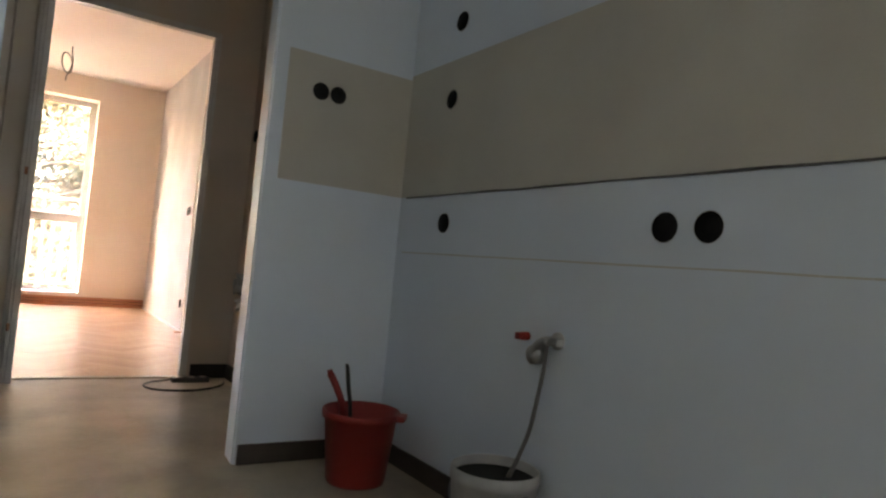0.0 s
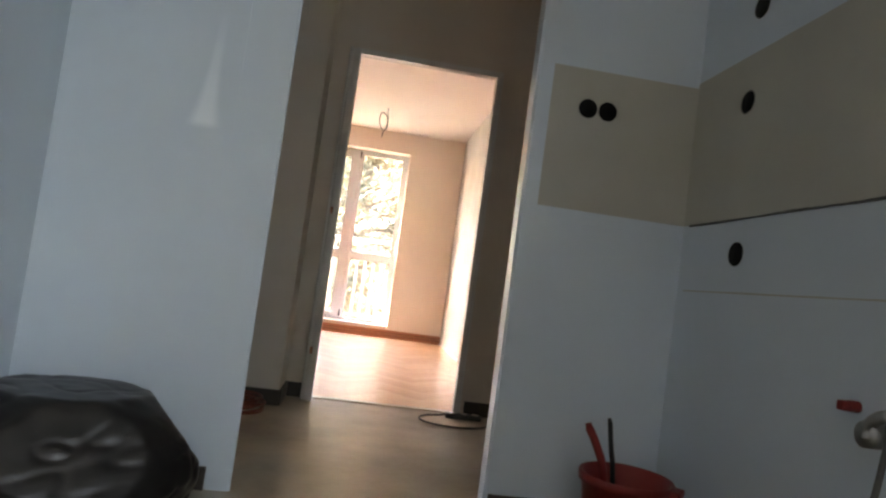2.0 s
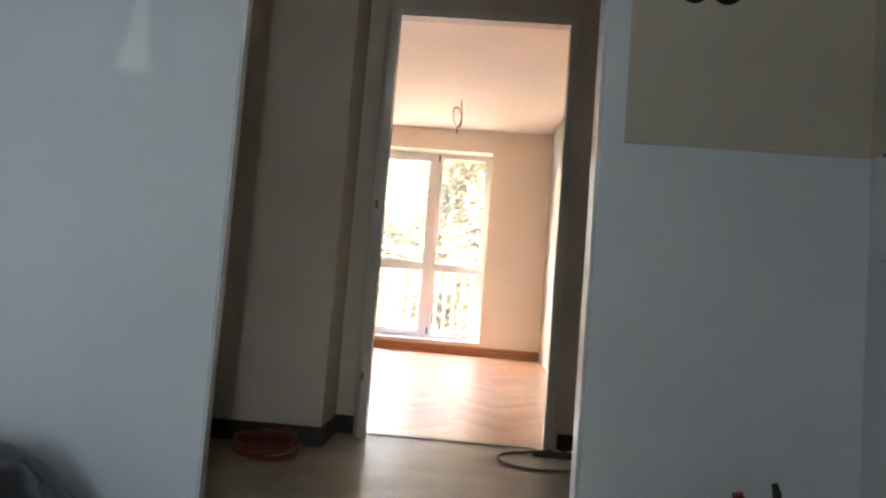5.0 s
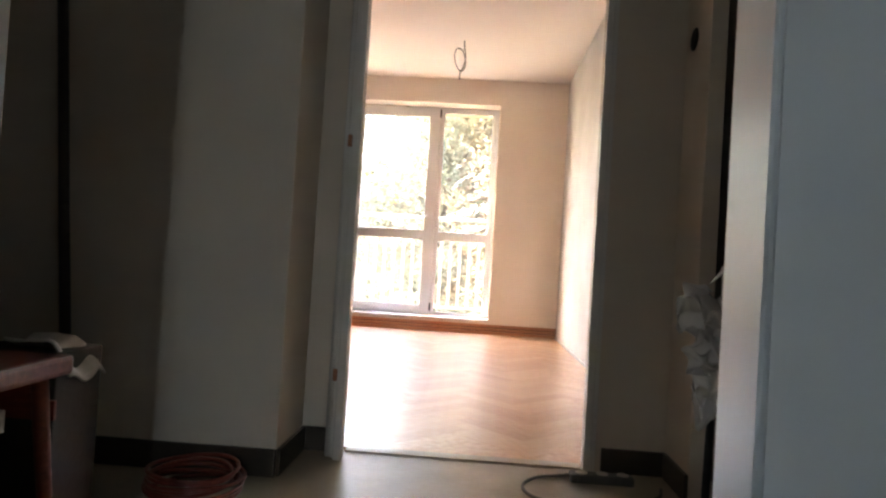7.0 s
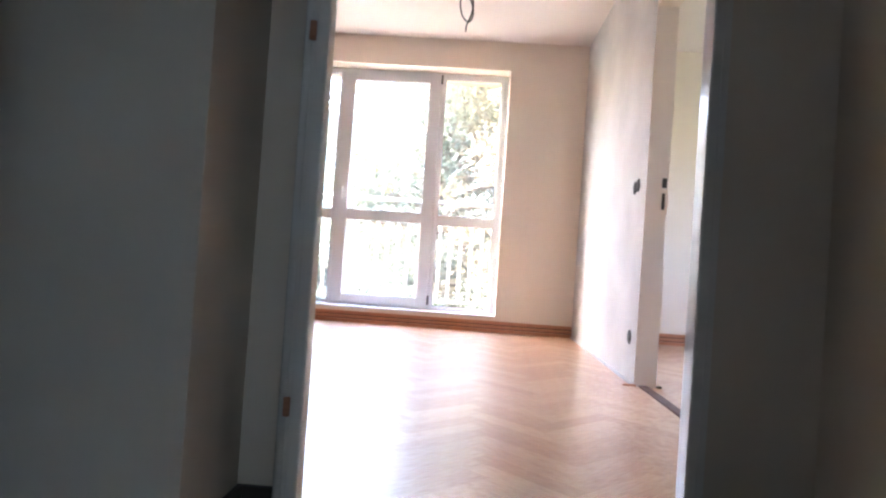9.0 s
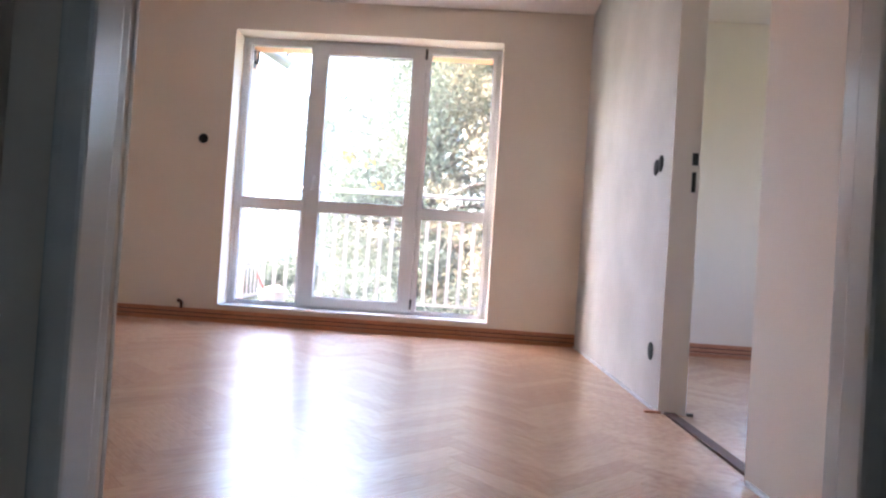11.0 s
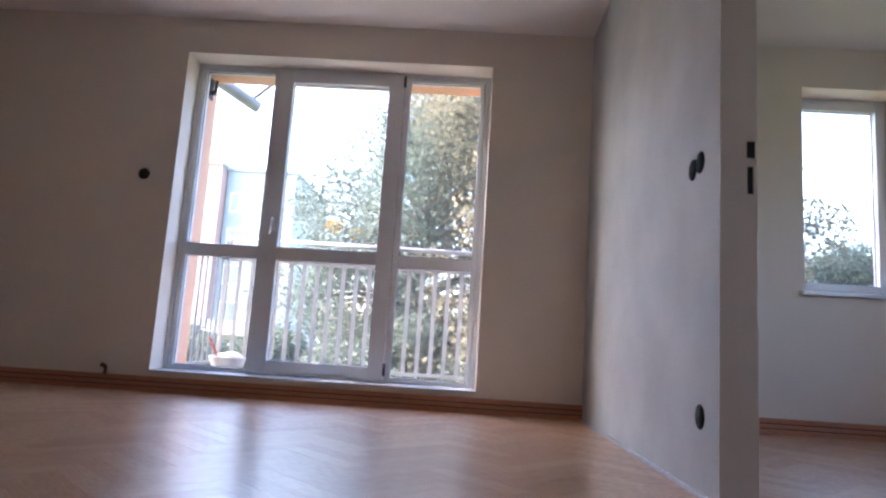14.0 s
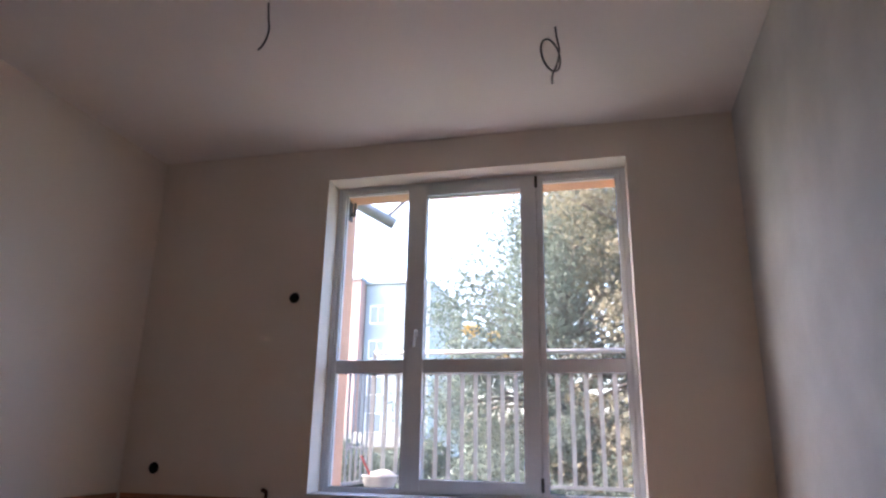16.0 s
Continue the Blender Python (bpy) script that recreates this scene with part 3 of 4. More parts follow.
for hz in (0.27, 1.09):
    part("hinge_pin", tube(bmesh.new(), [(0.040, 4.322, hz), (0.040, 4.322, hz + 0.04)], 0.008, 10), SKIRT, frame1, "rusty brown hinge pin", smooth=True)
part("threshold", boxes((0.075, 4.41, 0.0, 0.920, 4.47, 0.006), bevel=0.002), VINYL, frame1, "worn threshold strip")

# cream edge strip, coloured paler in place of light bounced onto it
structure("trim_doorway_lining", boxes((1.3585, 6.5565, 0.0, 1.4795, 6.5615, 2.119), bevel=0.002), CEILING, "pale painted doorway edge, lightened to stand in for bounced light", "door lining")
structure("trim_doorway_strip", boxes((1.385, 5.676, -0.001, 1.435, 6.558, 0.009), bevel=0.003), GROOVE, "dark wooden threshold strip in the plaster doorway", "threshold")

# strike plate recesses in the partition doorway
strike = thing("strike_plate", 1.45, 6.555, 1.05, "dark latch recesses in the plaster doorway edge", "strike plate")
part("latch_slot", boxes((1.444, 6.5535, 1.105, 1.470, 6.5555, 1.160)), DARK, strike)
part("bolt_slot", boxes((1.446, 6.5535, 0.985, 1.464, 6.5555, 1.075)), DARK, strike)
chip = thing("floor_chip", 1.34, 6.56, 0.0, "small broken strip of wood at doorway corner", "wood chip")
part("splinter", boxes((1.30, 6.553, 0.001, 1.372, 6.572, 0.011), bevel=0.002), SKIRT, chip)
chip2 = thing("floor_chip", 1.49, 6.52, 0.0, "small dark wood scrap at doorway corner", "wood chip")
part("splinter", boxes((1.478, 6.53, 0.001, 1.505, 6.55, 0.014), bevel=0.002), BASE_DARK, chip2)


# ---- ceiling wires ----
def hanging_ring(x, y):
    e = thing("ceiling_cable", x, y, TOP, "thin grey cable end coiled below the ceiling", "cable", "ceiling cables")
    part("drop", tube(bmesh.new(), curve_points([(x + 0.030, y, TOP), (x + 0.034, y, TOP - 0.06), (x + 0.046, y, TOP - 0.14), (x + 0.034, y, TOP - 0.22), (x + 0.006, y, TOP - 0.29), (x + 0.004, y, TOP - 0.34)], 6), 0.0055, 8), GREY_CABLE, e, smooth=True)
    c = Vector((x, y, TOP - 0.168))
    part("coil", tube(bmesh.new(), [c + Vector((0.046 * math.cos(a) - 0.012 * math.sin(a), 0.03 * math.cos(a), 0.098 * math.sin(a))) for a in np.linspace(0, 2 * math.pi, 40, endpoint=False)], 0.0055, 8, closed=True), GREY_CABLE, e, smooth=True)


hanging_ring(0.262, 7.62)
c2 = thing("ceiling_cable", -1.12, 7.10, TOP, "thin grey cable end hanging from ceiling", "cable", "ceiling cables")
part("drop", tube(bmesh.new(), curve_points([(-1.125, 7.10, TOP), (-1.115, 7.10, TOP - 0.09), (-1.105, 7.10, TOP - 0.17), (-1.125, 7.10, TOP - 0.24), (-1.155, 7.10, TOP - 0.275)], 6), 0.0045, 8), GREY_CABLE, c2, smooth=True)


# ---- kitchen things ----
def red_bucket(x, y):
    e = thing("bucket", x, y, 0, "red plastic builder's bucket holding two tools", "bucket")
    h, r0, r1 = 0.262, 0.108, 0.136
    b = lathe([(r0 - 0.004, 0.001), (r0, 0.012), (r1 - 0.004, h - 0.03), (r1 + 0.006, h - 0.028), (r1 + 0.008, h - 0.006), (r1 + 0.004, h), (r1 - 0.004, h - 0.004), (r0 - 0.003, 0.018), (0.002, 0.016)], 48)
    b.transform(Matrix.Translation((x, y, 0)))
    body = part("body", b, RED, e, smooth=True)
    lip = bmesh.new()
    box(lip, -0.035, 0, 0, 0.035, 0.035, 0.022, 0.006)
    lip.transform(Matrix.Translation((x, y, h - 0.026)) @ Matrix.Rotation(radians(-130), 4, 'Z') @ Matrix.Translation((0, r1 - 0.004, 0)))
    part("spout", lip, RED, body)
    return e


red_bucket(1.155, 2.43)
for name, label, mat, keys, rad in (("trowel", "red handled tool standing in the bucket", RED, [(1.12, 2.46, 0.03), (1.095, 2.465, 0.25), (1.065, 2.465, 0.33), (1.035, 2.47, 0.385)], 0.013),
                                    ("brush", "thin dark tool handle standing in bucket", DARK, [(1.14, 2.46, 0.03), (1.13, 2.475, 0.25), (1.115, 2.475, 0.33), (1.105, 2.48, 0.405)], 0.008)):
    t = thing(name, keys[0][0], keys[0][1], 0.017, label, name)
    part("handle", tube(bmesh.new(), curve_points(keys, 6), rad, 10), mat, t, smooth=True)
    part("tip", tube(bmesh.new(), [keys[-1], (Vector(keys[-1]) * 1.0 + Vector((-0.004, 0, 0.012)))], rad * 0.8, 10), mat, t)

wb = thing("bucket", 1.245, 1.745, 0, "white plastic paint bucket stained grey inside", "bucket")
b = lathe([(0.108, 0.001), (0.112, 0.008), (0.124, 0.215), (0.129, 0.217), (0.129, 0.232), (0.127, 0.25), (0.124, 0.252), (0.121, 0.248), (0.108, 0.012), (0.002, 0.011)], 48)
b.transform(Matrix.Translation((1.245, 1.745, 0)))
body = part("body", b, WHITE_PLASTIC, wb, smooth=True)
b = lathe([(0.1185, 0.219), (0.119, 0.224), (0.002, 0.225)], 40)
b.transform(Matrix.Translation((1.245, 1.745, 0)))
part("dirty_water", b, CUP, wb, "dark grey dirty water")
part("bail", tube(bmesh.new(), curve_points([(1.245, 1.745 + 0.146, 0.215), (1.16, 1.84, 0.18), (1.118, 1.745, 0.145), (1.16, 1.65, 0.18), (1.245, 1.745 - 0.146, 0.215)], 8), 0.003, 6), GALV, wb, "thin wire carrying handle", smooth=True)

cap = thing("pipe_plug", 1.395, 1.83, 0.62, "red plastic plug in the water outlet", "pipe plug")
part("plug", tube(bmesh.new(), [(1.396, 1.828, 0.619), (1.372, 1.828, 0.619)], 0.013, 14), RED, cap)
part("head", boxes((1.350, 1.817, 0.608, 1.373, 1.839, 0.630), bevel=0.004), RED, cap)

tap = thing("water_valve", 1.395, 1.69, 0.62, "chrome angle valve with a grey hose", "valve")
part("flange", tube(bmesh.new(), [(1.396, 1.69, 0.622), (1.388, 1.69, 0.622)], 0.026, 20), CHROME, tap, smooth=True)
part("body", tube(bmesh.new(), [(1.389, 1.69, 0.622), (1.345, 1.69, 0.622)], 0.013, 14), CHROME, tap, smooth=True)
part("knob", boxes((1.335, 1.635, 0.612, 1.36, 1.672, 0.634), bevel=0.006), CHROME, tap)
part("elbow", tube(bmesh.new(), curve_points([(1.350, 1.69, 0.622), (1.345, 1.715, 0.612), (1.345, 1.735, 0.590), (1.345, 1.735, 0.565)], 5), 0.014, 12), CHROME, tap, smooth=True)
part("dial", tube(bmesh.new(), [(1.372, 1.738, 0.575), (1.338, 1.738, 0.575)], 0.028, 18), CHROME, tap, smooth=True)
part("hose", tube(bmesh.new(), curve_points([(1.350, 1.690, 0.612), (1.345, 1.688, 0.55), (1.335, 1.695, 0.45), (1.32, 1.70, 0.36), (1.30, 1.715, 0.28), (1.285, 1.725, 0.235), (1.28, 1.73, 0.215)], 8), 0.0065, 10), GREY_CABLE, tap, "grey flexible braided hose", smooth=True)


def crumple(bm, scale, amount, seed):
    for v in bm.verts:
        n1 = noise.noise_vector(v.co * scale + Vector((seed, 0, 0)))
        n2 = noise.noise_vector(v.co * scale * 2.3 + Vector((0, seed, 0)))
        v.co += n1 * amount + n2 * amount * 0.3


def rubbish_bag(x, y, sx, sy, sz):
    e = thing("rubbish_bag", x, y, 0, "full crumpled black plastic rubbish bag by the wall", "bag")
    bm = bmesh.new()
    bmesh.ops.create_icosphere(bm, subdivisions=6, radius=1)
    rng = random.Random(12)
    flats = [(Vector((rng.gauss(0, 1), rng.gauss(0, 1), rng.gauss(0, 0.8))).normalized(), rng.uniform(0.93, 1.03)) for k in range(15)]
    flats += [(Vector((0, 0, -1)), 0.62), (Vector((0, 0, 1)), 0.88)]
    for v in bm.verts:
        p = v.co.copy()
        reach = min(h / max(0.05, p.dot(n)) for n, h in flats)
        w = noise.noise_vector(p * 1.5) * 0.5
        q = Vector((p.x * 1.5, p.y * 1.5, p.z * 3.2))
        fold = abs(noise.noise((q + w) * 1.3 + Vector((3, 0, 0))))
        v.co = p * (min(reach, 1.06) - 0.016 * max(0.0, 0.14 - fold) / 0.14 + 0.012 * noise.noise(p * 5.0))
    low = min(v.co.z for v in bm.verts)
    for v in bm.verts:
        v.co = Vector((x + v.co.x * sx, y + v.co.y * sy, (v.co.z - low) * sz + 0.001))
    part("film", bm, BLACK_BAG, e, smooth=True)


def sheet(points_u, points_v, fn):
    bm = bmesh.new()
    grid = [[bm.verts.new(fn(u, v)) for v in np.linspace(0, 1, points_v)] for u in np.linspace(0, 1, points_u)]
    for i in range(points_u - 1):
        for j in range(points_v - 1):
            bm.faces.new((grid[i][j], grid[i + 1][j], grid[i + 1][j + 1], grid[i][j + 1]))
    return bm


def thick(ob, amount):
    s = ob.modifiers.new("thickness", "SOLIDIFY")
    s.thickness = amount
    return ob


rubbish_bag(-0.45, 2.35, 0.335, 0.27, 0.240)

# ---- hall things ----
st = thing("stool", -0.475, 3.18, 0, "red lacquered wooden stool with dark legs", "stool")
part("seat", boxes((-0.72, 3.00, 0.432, -0.285, 3.35, 0.472), bevel=0.010), STOOL_RED, st)
for ay in (3.03, 3.30):
    part("apron", boxes((-0.69, ay, 0.375, -0.32, ay + 0.02, 0.431)), STOOL_RED, st)
for lx, ly in ((-0.68, 3.04), (-0.33, 3.04), (-0.68, 3.31), (-0.33, 3.31)):
    part("leg", tube(bmesh.new(), [(lx, ly, 0.431), (lx + (0.03 if lx > -0.5 else -0.03), ly + (0.03 if ly > 3.2 else -0.03), 0.0)], 0.017, 10, taper=0.012), STOOL_RED, st, smooth=True)


def towel(u, v):
    w = noise.noise((u * 2.2, v * 2.2, 2.0)) * 0.012
    drop = 0.0 if v < 0.62 else (v - 0.62) * 0.20
    return Vector((-0.55 + v * 0.165 + w, 3.50 + u * 0.14 + w, 0.462 + 0.010 * math.sin(u * 9 + 1) - drop + w * 0.3))


crate = thing("crate", -0.52, 3.57, 0, "dark wooden crate holding a pale cloth", "crate")
part("body", boxes((-0.64, 3.48, 0.02, -0.41, 3.66, 0.446), bevel=0.006), BASE_DARK, crate)
part("batten", boxes((-0.65, 3.468, 0.30, -0.40, 3.479, 0.345), bevel=0.003), STOOL_RED, crate)
part("batten", boxes((-0.65, 3.468, 0.05, -0.40, 3.479, 0.095), bevel=0.003), STOOL_RED, crate)
part("foot", boxes((-0.64, 3.48, 0.0, -0.60, 3.66, 0.019)), BASE_DARK, crate)
part("foot", boxes((-0.45, 3.48, 0.0, -0.41, 3.66, 0.019)), BASE_DARK, crate)
tw = thing("cloth", -0.50, 3.57, 0.447, "pale crumpled work cloth lying over crate", "cloth")
thick(part("fabric", sheet(16, 18, towel), CLOTH, tw, smooth=True), 0.006)

box1 = thing("carton", -0.475, 3.18, 0, "dark open carton with pale rim below stool", "carton")
part("body", boxes((-0.60, 3.07, 0.001, -0.38, 3.28, 0.325), bevel=0.006), DARK, box1)
part("rim", boxes((-0.605, 3.065, 0.325, -0.375, 3.075, 0.368), (-0.605, 3.275, 0.325, -0.375, 3.285, 0.368), (-0.605, 3.076, 0.325, -0.595, 3.274, 0.368), (-0.385, 3.076, 0.325, -0.375, 3.274, 0.368)), CLOTH, box1, "torn pale paper rim")

pole = thing("pole", -0.72, 4.0, 0, "dark brown wooden pole leaning on the wall", "pole")
part("shaft", tube(bmesh.new(), [(-0.715, 4.03, 0.002), (-0.80, 4.055, 0.8), (-0.872, 4.078, 1.50)], 0.0165, 12), BASE_DARK, pole, smooth=True)
part("cap", tube(bmesh.new(), [(-0.872, 4.078, 1.50), (-0.8735, 4.0785, 1.512)], 0.0175, 12), DARK, pole)

coil = thing("hose_coil", -0.27, 3.93, 0, "coiled reddish cable lying on hall floor", "cable coil")
for k in range(7):
    r = 0.125 + 0.011 * math.sin(k * 2.1)
    c = Vector((-0.27 + 0.008 * math.cos(k * 1.7), 3.93 + 0.008 * math.sin(k * 2.3), 0.007 + k * 0.0095))
    part("turn", tube(bmesh.new(), [c + Vector((r * math.cos(a), r * math.sin(a), 0.004 * math.sin(a * 2 + k))) for a in np.linspace(0, 2 * math.pi, 44, endpoint=False)], 0.0062, 8, closed=True), STOOL_RED, coil, smooth=True)

ext = thing("extension_lead", 0.92, 4.28, 0, "grey extension lead with a three-way block", "extension lead")
blk = part("block", boxes((0.86, 4.255, 0.001, 1.07, 4.312, 0.030), bevel=0.008), GREY_CABLE, ext)
for k in range(3):
    part("outlet", tube(bmesh.new(), [(0.90 + k * 0.068, 4.285, 0.0285), (0.90 + k * 0.068, 4.285, 0.0325)], 0.020, 18), CLOTH, blk, "pale round outlet")
part("lead", tube(bmesh.new(), curve_points([(0.862, 4.285, 0.02), (0.82, 4.30, 0.008), (0.75, 4.27, 0.007), (0.70, 4.19, 0.007), (0.71, 4.10, 0.007), (0.78, 4.04, 0.007), (0.90, 4.02, 0.007), (1.02, 4.06, 0.007), (1.12, 4.16, 0.007), (1.15, 4.24, 0.007)], 8), 0.0055, 8), GREY_CABLE, ext, "thin grey mains lead", smooth=True)

# appliance wrapped in film, standing in the dark doorway
wl = thing("appliance", 1.20, 3.45, 0, "black appliance on legs under clear film", "appliance")
part("body", boxes((1.04, 3.42, 0.40, 1.42, 3.68, 0.56), bevel=0.015), DARK, wl)
for lx in (1.07, 1.38):
    part("leg", tube(bmesh.new(), [(lx, 3.48, 0.0), (lx, 3.50, 0.40)], 0.009, 10), DARK, wl, smooth=True)
    part("leg", tube(bmesh.new(), [(lx, 3.64, 0.0), (lx, 3.62, 0.40)], 0.009, 10), DARK, wl, smooth=True)
drum = lathe([(0.10, -0.06), (0.125, -0.045), (0.13, 0.0), (0.125, 0.045), (0.10, 0.06)], 32)
drum.transform(Matrix.Translation((1.31, 3.53, 0.80)) @ Matrix.Rotation(radians(90), 4, 'X'))
part("drum", drum, CUP, wl, smooth=True)
part("column", boxes((1.26, 3.50, 0.56, 1.36, 3.56, 0.72), bevel=0.01), DARK, wl)


def ridge(a):
    """A sharp fold: 1 on the ridge, -1 in the valley."""
    return 1 - 4 * abs((a % 1) - 0.5)


def film_fold(base, dx, dz, dy, start, half, folds, seed):
    """A crumpled piece of film from its gathered base outwards, start and half wide."""
    length = math.hypot(dx, dz)
    ax, az = dx / length, dz / length

    def at(u, v):
        w = 2 * v - 1 + 0.25 * noise.noise((u * 2.0, v * 2.0, seed + 3))
        wide = start + (half - start) * u ** 0.7
        edge = 1 - 0.45 * max(0.0, u - 0.6) / 0.4 * w * w
        jag = 0.22 * length * noise.noise((w * 1.9, seed, 1.7)) * u
        k = ridge(v * folds + 0.9 * noise.noise((u * 1.6, v * 2.2, seed)))
        m = ridge(u * 1.6 - v * 1.2 + 1.1 * noise.noise((u * 2.1, v * 2.1, seed + 5)))
        lift = 0.013 * k + 0.012 * m * (0.3 + u) + 0.016 * noise.noise((u * 3, v * 3, seed + 9))
        along = length * u * edge + jag
        return Vector((base[0] + ax * along - az * wide * w, base[1] + dy * math.sin(u * 2.2) + lift + 0.03 * w * w, base[2] + az * along + ax * wide * w + 0.008 * m))
    return at


pl = thing("plastic_sheet", 1.15, 3.35, 0.4, "crumpled clear plastic film draped over appliance", "plastic sheet")
for nm, bx, bz, dx, dz, dy, start, half, folds, seed in (("flap", 0.985, 0.600, -0.080, 0.070, -0.03, 0.030, 0.050, 1.5, 1.3), ("drape", 1.030, 0.575, 0.075, 0.235, -0.02, 0.060, 0.085, 3.0, 2.7),
                                                     ("drape", 1.10, 0.60, 0.20, 0.24, 0.03, 0.10, 0.15, 3.0, 4.1), ("drape", 1.06, 0.56, 0.33, 0.03, 0.02, 0.065, 0.13, 3.0, 5.9),
                                                     ("twist", 1.005, 0.565, -0.098, -0.020, -0.05, 0.020, 0.040, 1.6, 7.2), ("tail", 1.000, 0.545, -0.048, -0.125, -0.03, 0.032, 0.028, 1.2, 8.8)):
    thick(part(nm, sheet(34, 34, film_fold((bx, 3.375, bz), dx, dz, dy, start, half, folds, seed)), FILM, pl), 0.0012)

# ---- balcony ----
structure("balcony_floor", boxes((-1.72, 9.302, -0.12, 1.9, 10.56, 0.06)), CONCRETE, "grey concrete balcony slab", "balcony")
rail = thing("balcony_railing", 0.1, 10.46, 0.06, "pale grey painted balcony railing with flat vertical bars", "railing")
part("handrail", tube(bmesh.new(), [(-1.68, 10.45, 1.285), (1.85, 10.45, 1.27)], 0.022, 12), RAIL_PAINT, rail, smooth=True)
part("top_rail", boxes((-1.70, 10.44, 1.075, 1.85, 10.46, 1.105)), RAIL_PAINT, rail)
part("bottom_rail", boxes((-1.70, 10.44, 0.12, 1.85, 10.46, 0.15)), RAIL_PAINT, rail)
part("top_rail", boxes((-1.69, 9.31, 1.075, -1.67, 10.439, 1.105)), RAIL_PAINT, rail)
part("bottom_rail", boxes((-1.69, 9.31, 0.12, -1.67, 10.439, 0.15)), RAIL_PAINT, rail)
for px in (-1.68, -0.2, 1.3):
    part("post", boxes((px - 0.02, 10.461, 0.06, px + 0.02, 10.475, 1.27)), RAIL_PAINT, rail)
bar = boxes((-0.019, -0.004, 0.151, 0.019, 0.004, 1.074))
bar_mesh = bpy.data.meshes.new("bar")
bar.to_mesh(bar_mesh)
bar.free()
bar_mesh.materials.append(RAIL_PAINT)
for k in range(29):
    o = new("bar", bar_mesh)
    o.parent = rail
    o.matrix_parent_inverse = rail.matrix_basis.inverted()
    o.matrix_basis = pose(-1.675 + k * 0.1225, 10.45, 0)
for k in range(9):
    o = new("bar", bar_mesh)
    o.parent = rail
    o.matrix_parent_inverse = rail.matrix_basis.inverted()
    o.matrix_basis = pose(-1.68, 9.40 + k * 0.118, 0, 0, 0, 90)

tub = thing("tub", -1.47, 10.15, 0.06, "pale plastic tub with rags on the balcony", "tub")
b = lathe([(0.11, 0.001), (0.115, 0.01), (0.15, 0.13), (0.16, 0.135), (0.155, 0.142), (0.145, 0.135), (0.11, 0.015), (0.002, 0.014)], 32)
b.transform(Matrix.Translation((-1.47, 10.15, 0.06)))
part("body", b, WHITE_PLASTIC, tub, smooth=True)
rag = bmesh.new()
bmesh.ops.create_icosphere(rag, subdivisions=3, radius=1)
crumple(rag, 2.2, 0.25, 5)
for v in rag.verts:
    v.co = Vector((-1.45 + v.co.x * 0.12, 10.15 + v.co.y * 0.11, 0.185 + v.co.z * 0.06))
part("rag", rag, CLOTH, tub, "pale crumpled rag", smooth=True)
br = thing("brush", -1.53, 10.05, 0.07, "red handled brush leaning in the tub", "brush")
part("handle", tube(bmesh.new(), [(-1.49, 10.12, 0.10), (-1.60, 10.02, 0.36)], 0.010, 10), RED, br, smooth=True)
part("bristles", boxes((-1.52, 10.09, 0.08, -1.46, 10.15, 0.11), bevel=0.005), DARK, br)
tapb = thing("rail_bracket", -1.66, 9.9, 0.42, "small metal bracket on the balcony rail", "bracket")
part("arm", tube(bmesh.new(), [(-1.69, 9.95, 0.43), (-1.56, 9.95, 0.42), (-1.53, 9.95, 0.37)], 0.007, 8), GALV, tapb, smooth=True)
part("plate", boxes((-1.70, 9.93, 0.40, -1.685, 9.97, 0.46)), GALV, tapb)

# awning arms above the balcony
aw = thing("awning_bracket", -1.9, 10.6, 2.7, "grey steel awning arms fixed to the facade", "awning bracket")
part("arm", tube(bmesh.new(), [(-2.10, 9.302, 2.62), (-1.98, 10.1, 2.80), (-1.56, 10.5, 2.60)], 0.06, 14), GALV, aw, smooth=True)
part("strut", tube(bmesh.new(), [(-1.62, 10.45, 2.66), (-1.30, 10.45, 2.95)], 0.022, 10), GALV, aw, smooth=True)
part("wall_plate", boxes((-2.20, 9.302, 2.50, -2.02, 9.33, 2.72), bevel=0.004), GALV, aw)
part("strut", tube(bmesh.new(), [(-1.30, 10.45, 2.95), (-1.25, 9.31, 3.10)], 0.022, 10), GALV, aw, smooth=True)

hook = thing("outdoor_bracket", -1.46, 9.2, 2.2, "small dark metal bracket in the window reveal", "bracket")
part("plate", boxes((-1.4745, 9.13, 2.17, -1.466, 9.20, 2.33), bevel=0.002), DARK, hook)
part("knuckle", tube(bmesh.new(), [(-1.466, 9.165, 2.22), (-1.435, 9.165, 2.22)], 0.018, 12), DARK, hook, smooth=True)
part("arm", tube(bmesh.new(), [(-1.437, 9.165, 2.22), (-1.437, 9.17, 2.32)], 0.012, 10), DARK, hook, smooth=True)

# ---- outside ----
GROUND = -3.4
g = bmesh.new()
bmesh.ops.create_grid(g, x_segments=60, y_segments=60, size=700)
for v in g.verts:
    v.co.z = GROUND
structure("ground", g, GRASS, "rough grass around the houses", "ground")
structure("wall_house_roof", boxes((-4.5, -3.8, 2.86, 4.6, 9.30, 3.2)), CONCRETE, "flat roof over the flat", "roof")
structure("wall_house_base", boxes((-4.5, -3.8, GROUND, 4.6, 9.05, -0.26)), ORANGE, "orange rendered lower storey of the house", "wall")


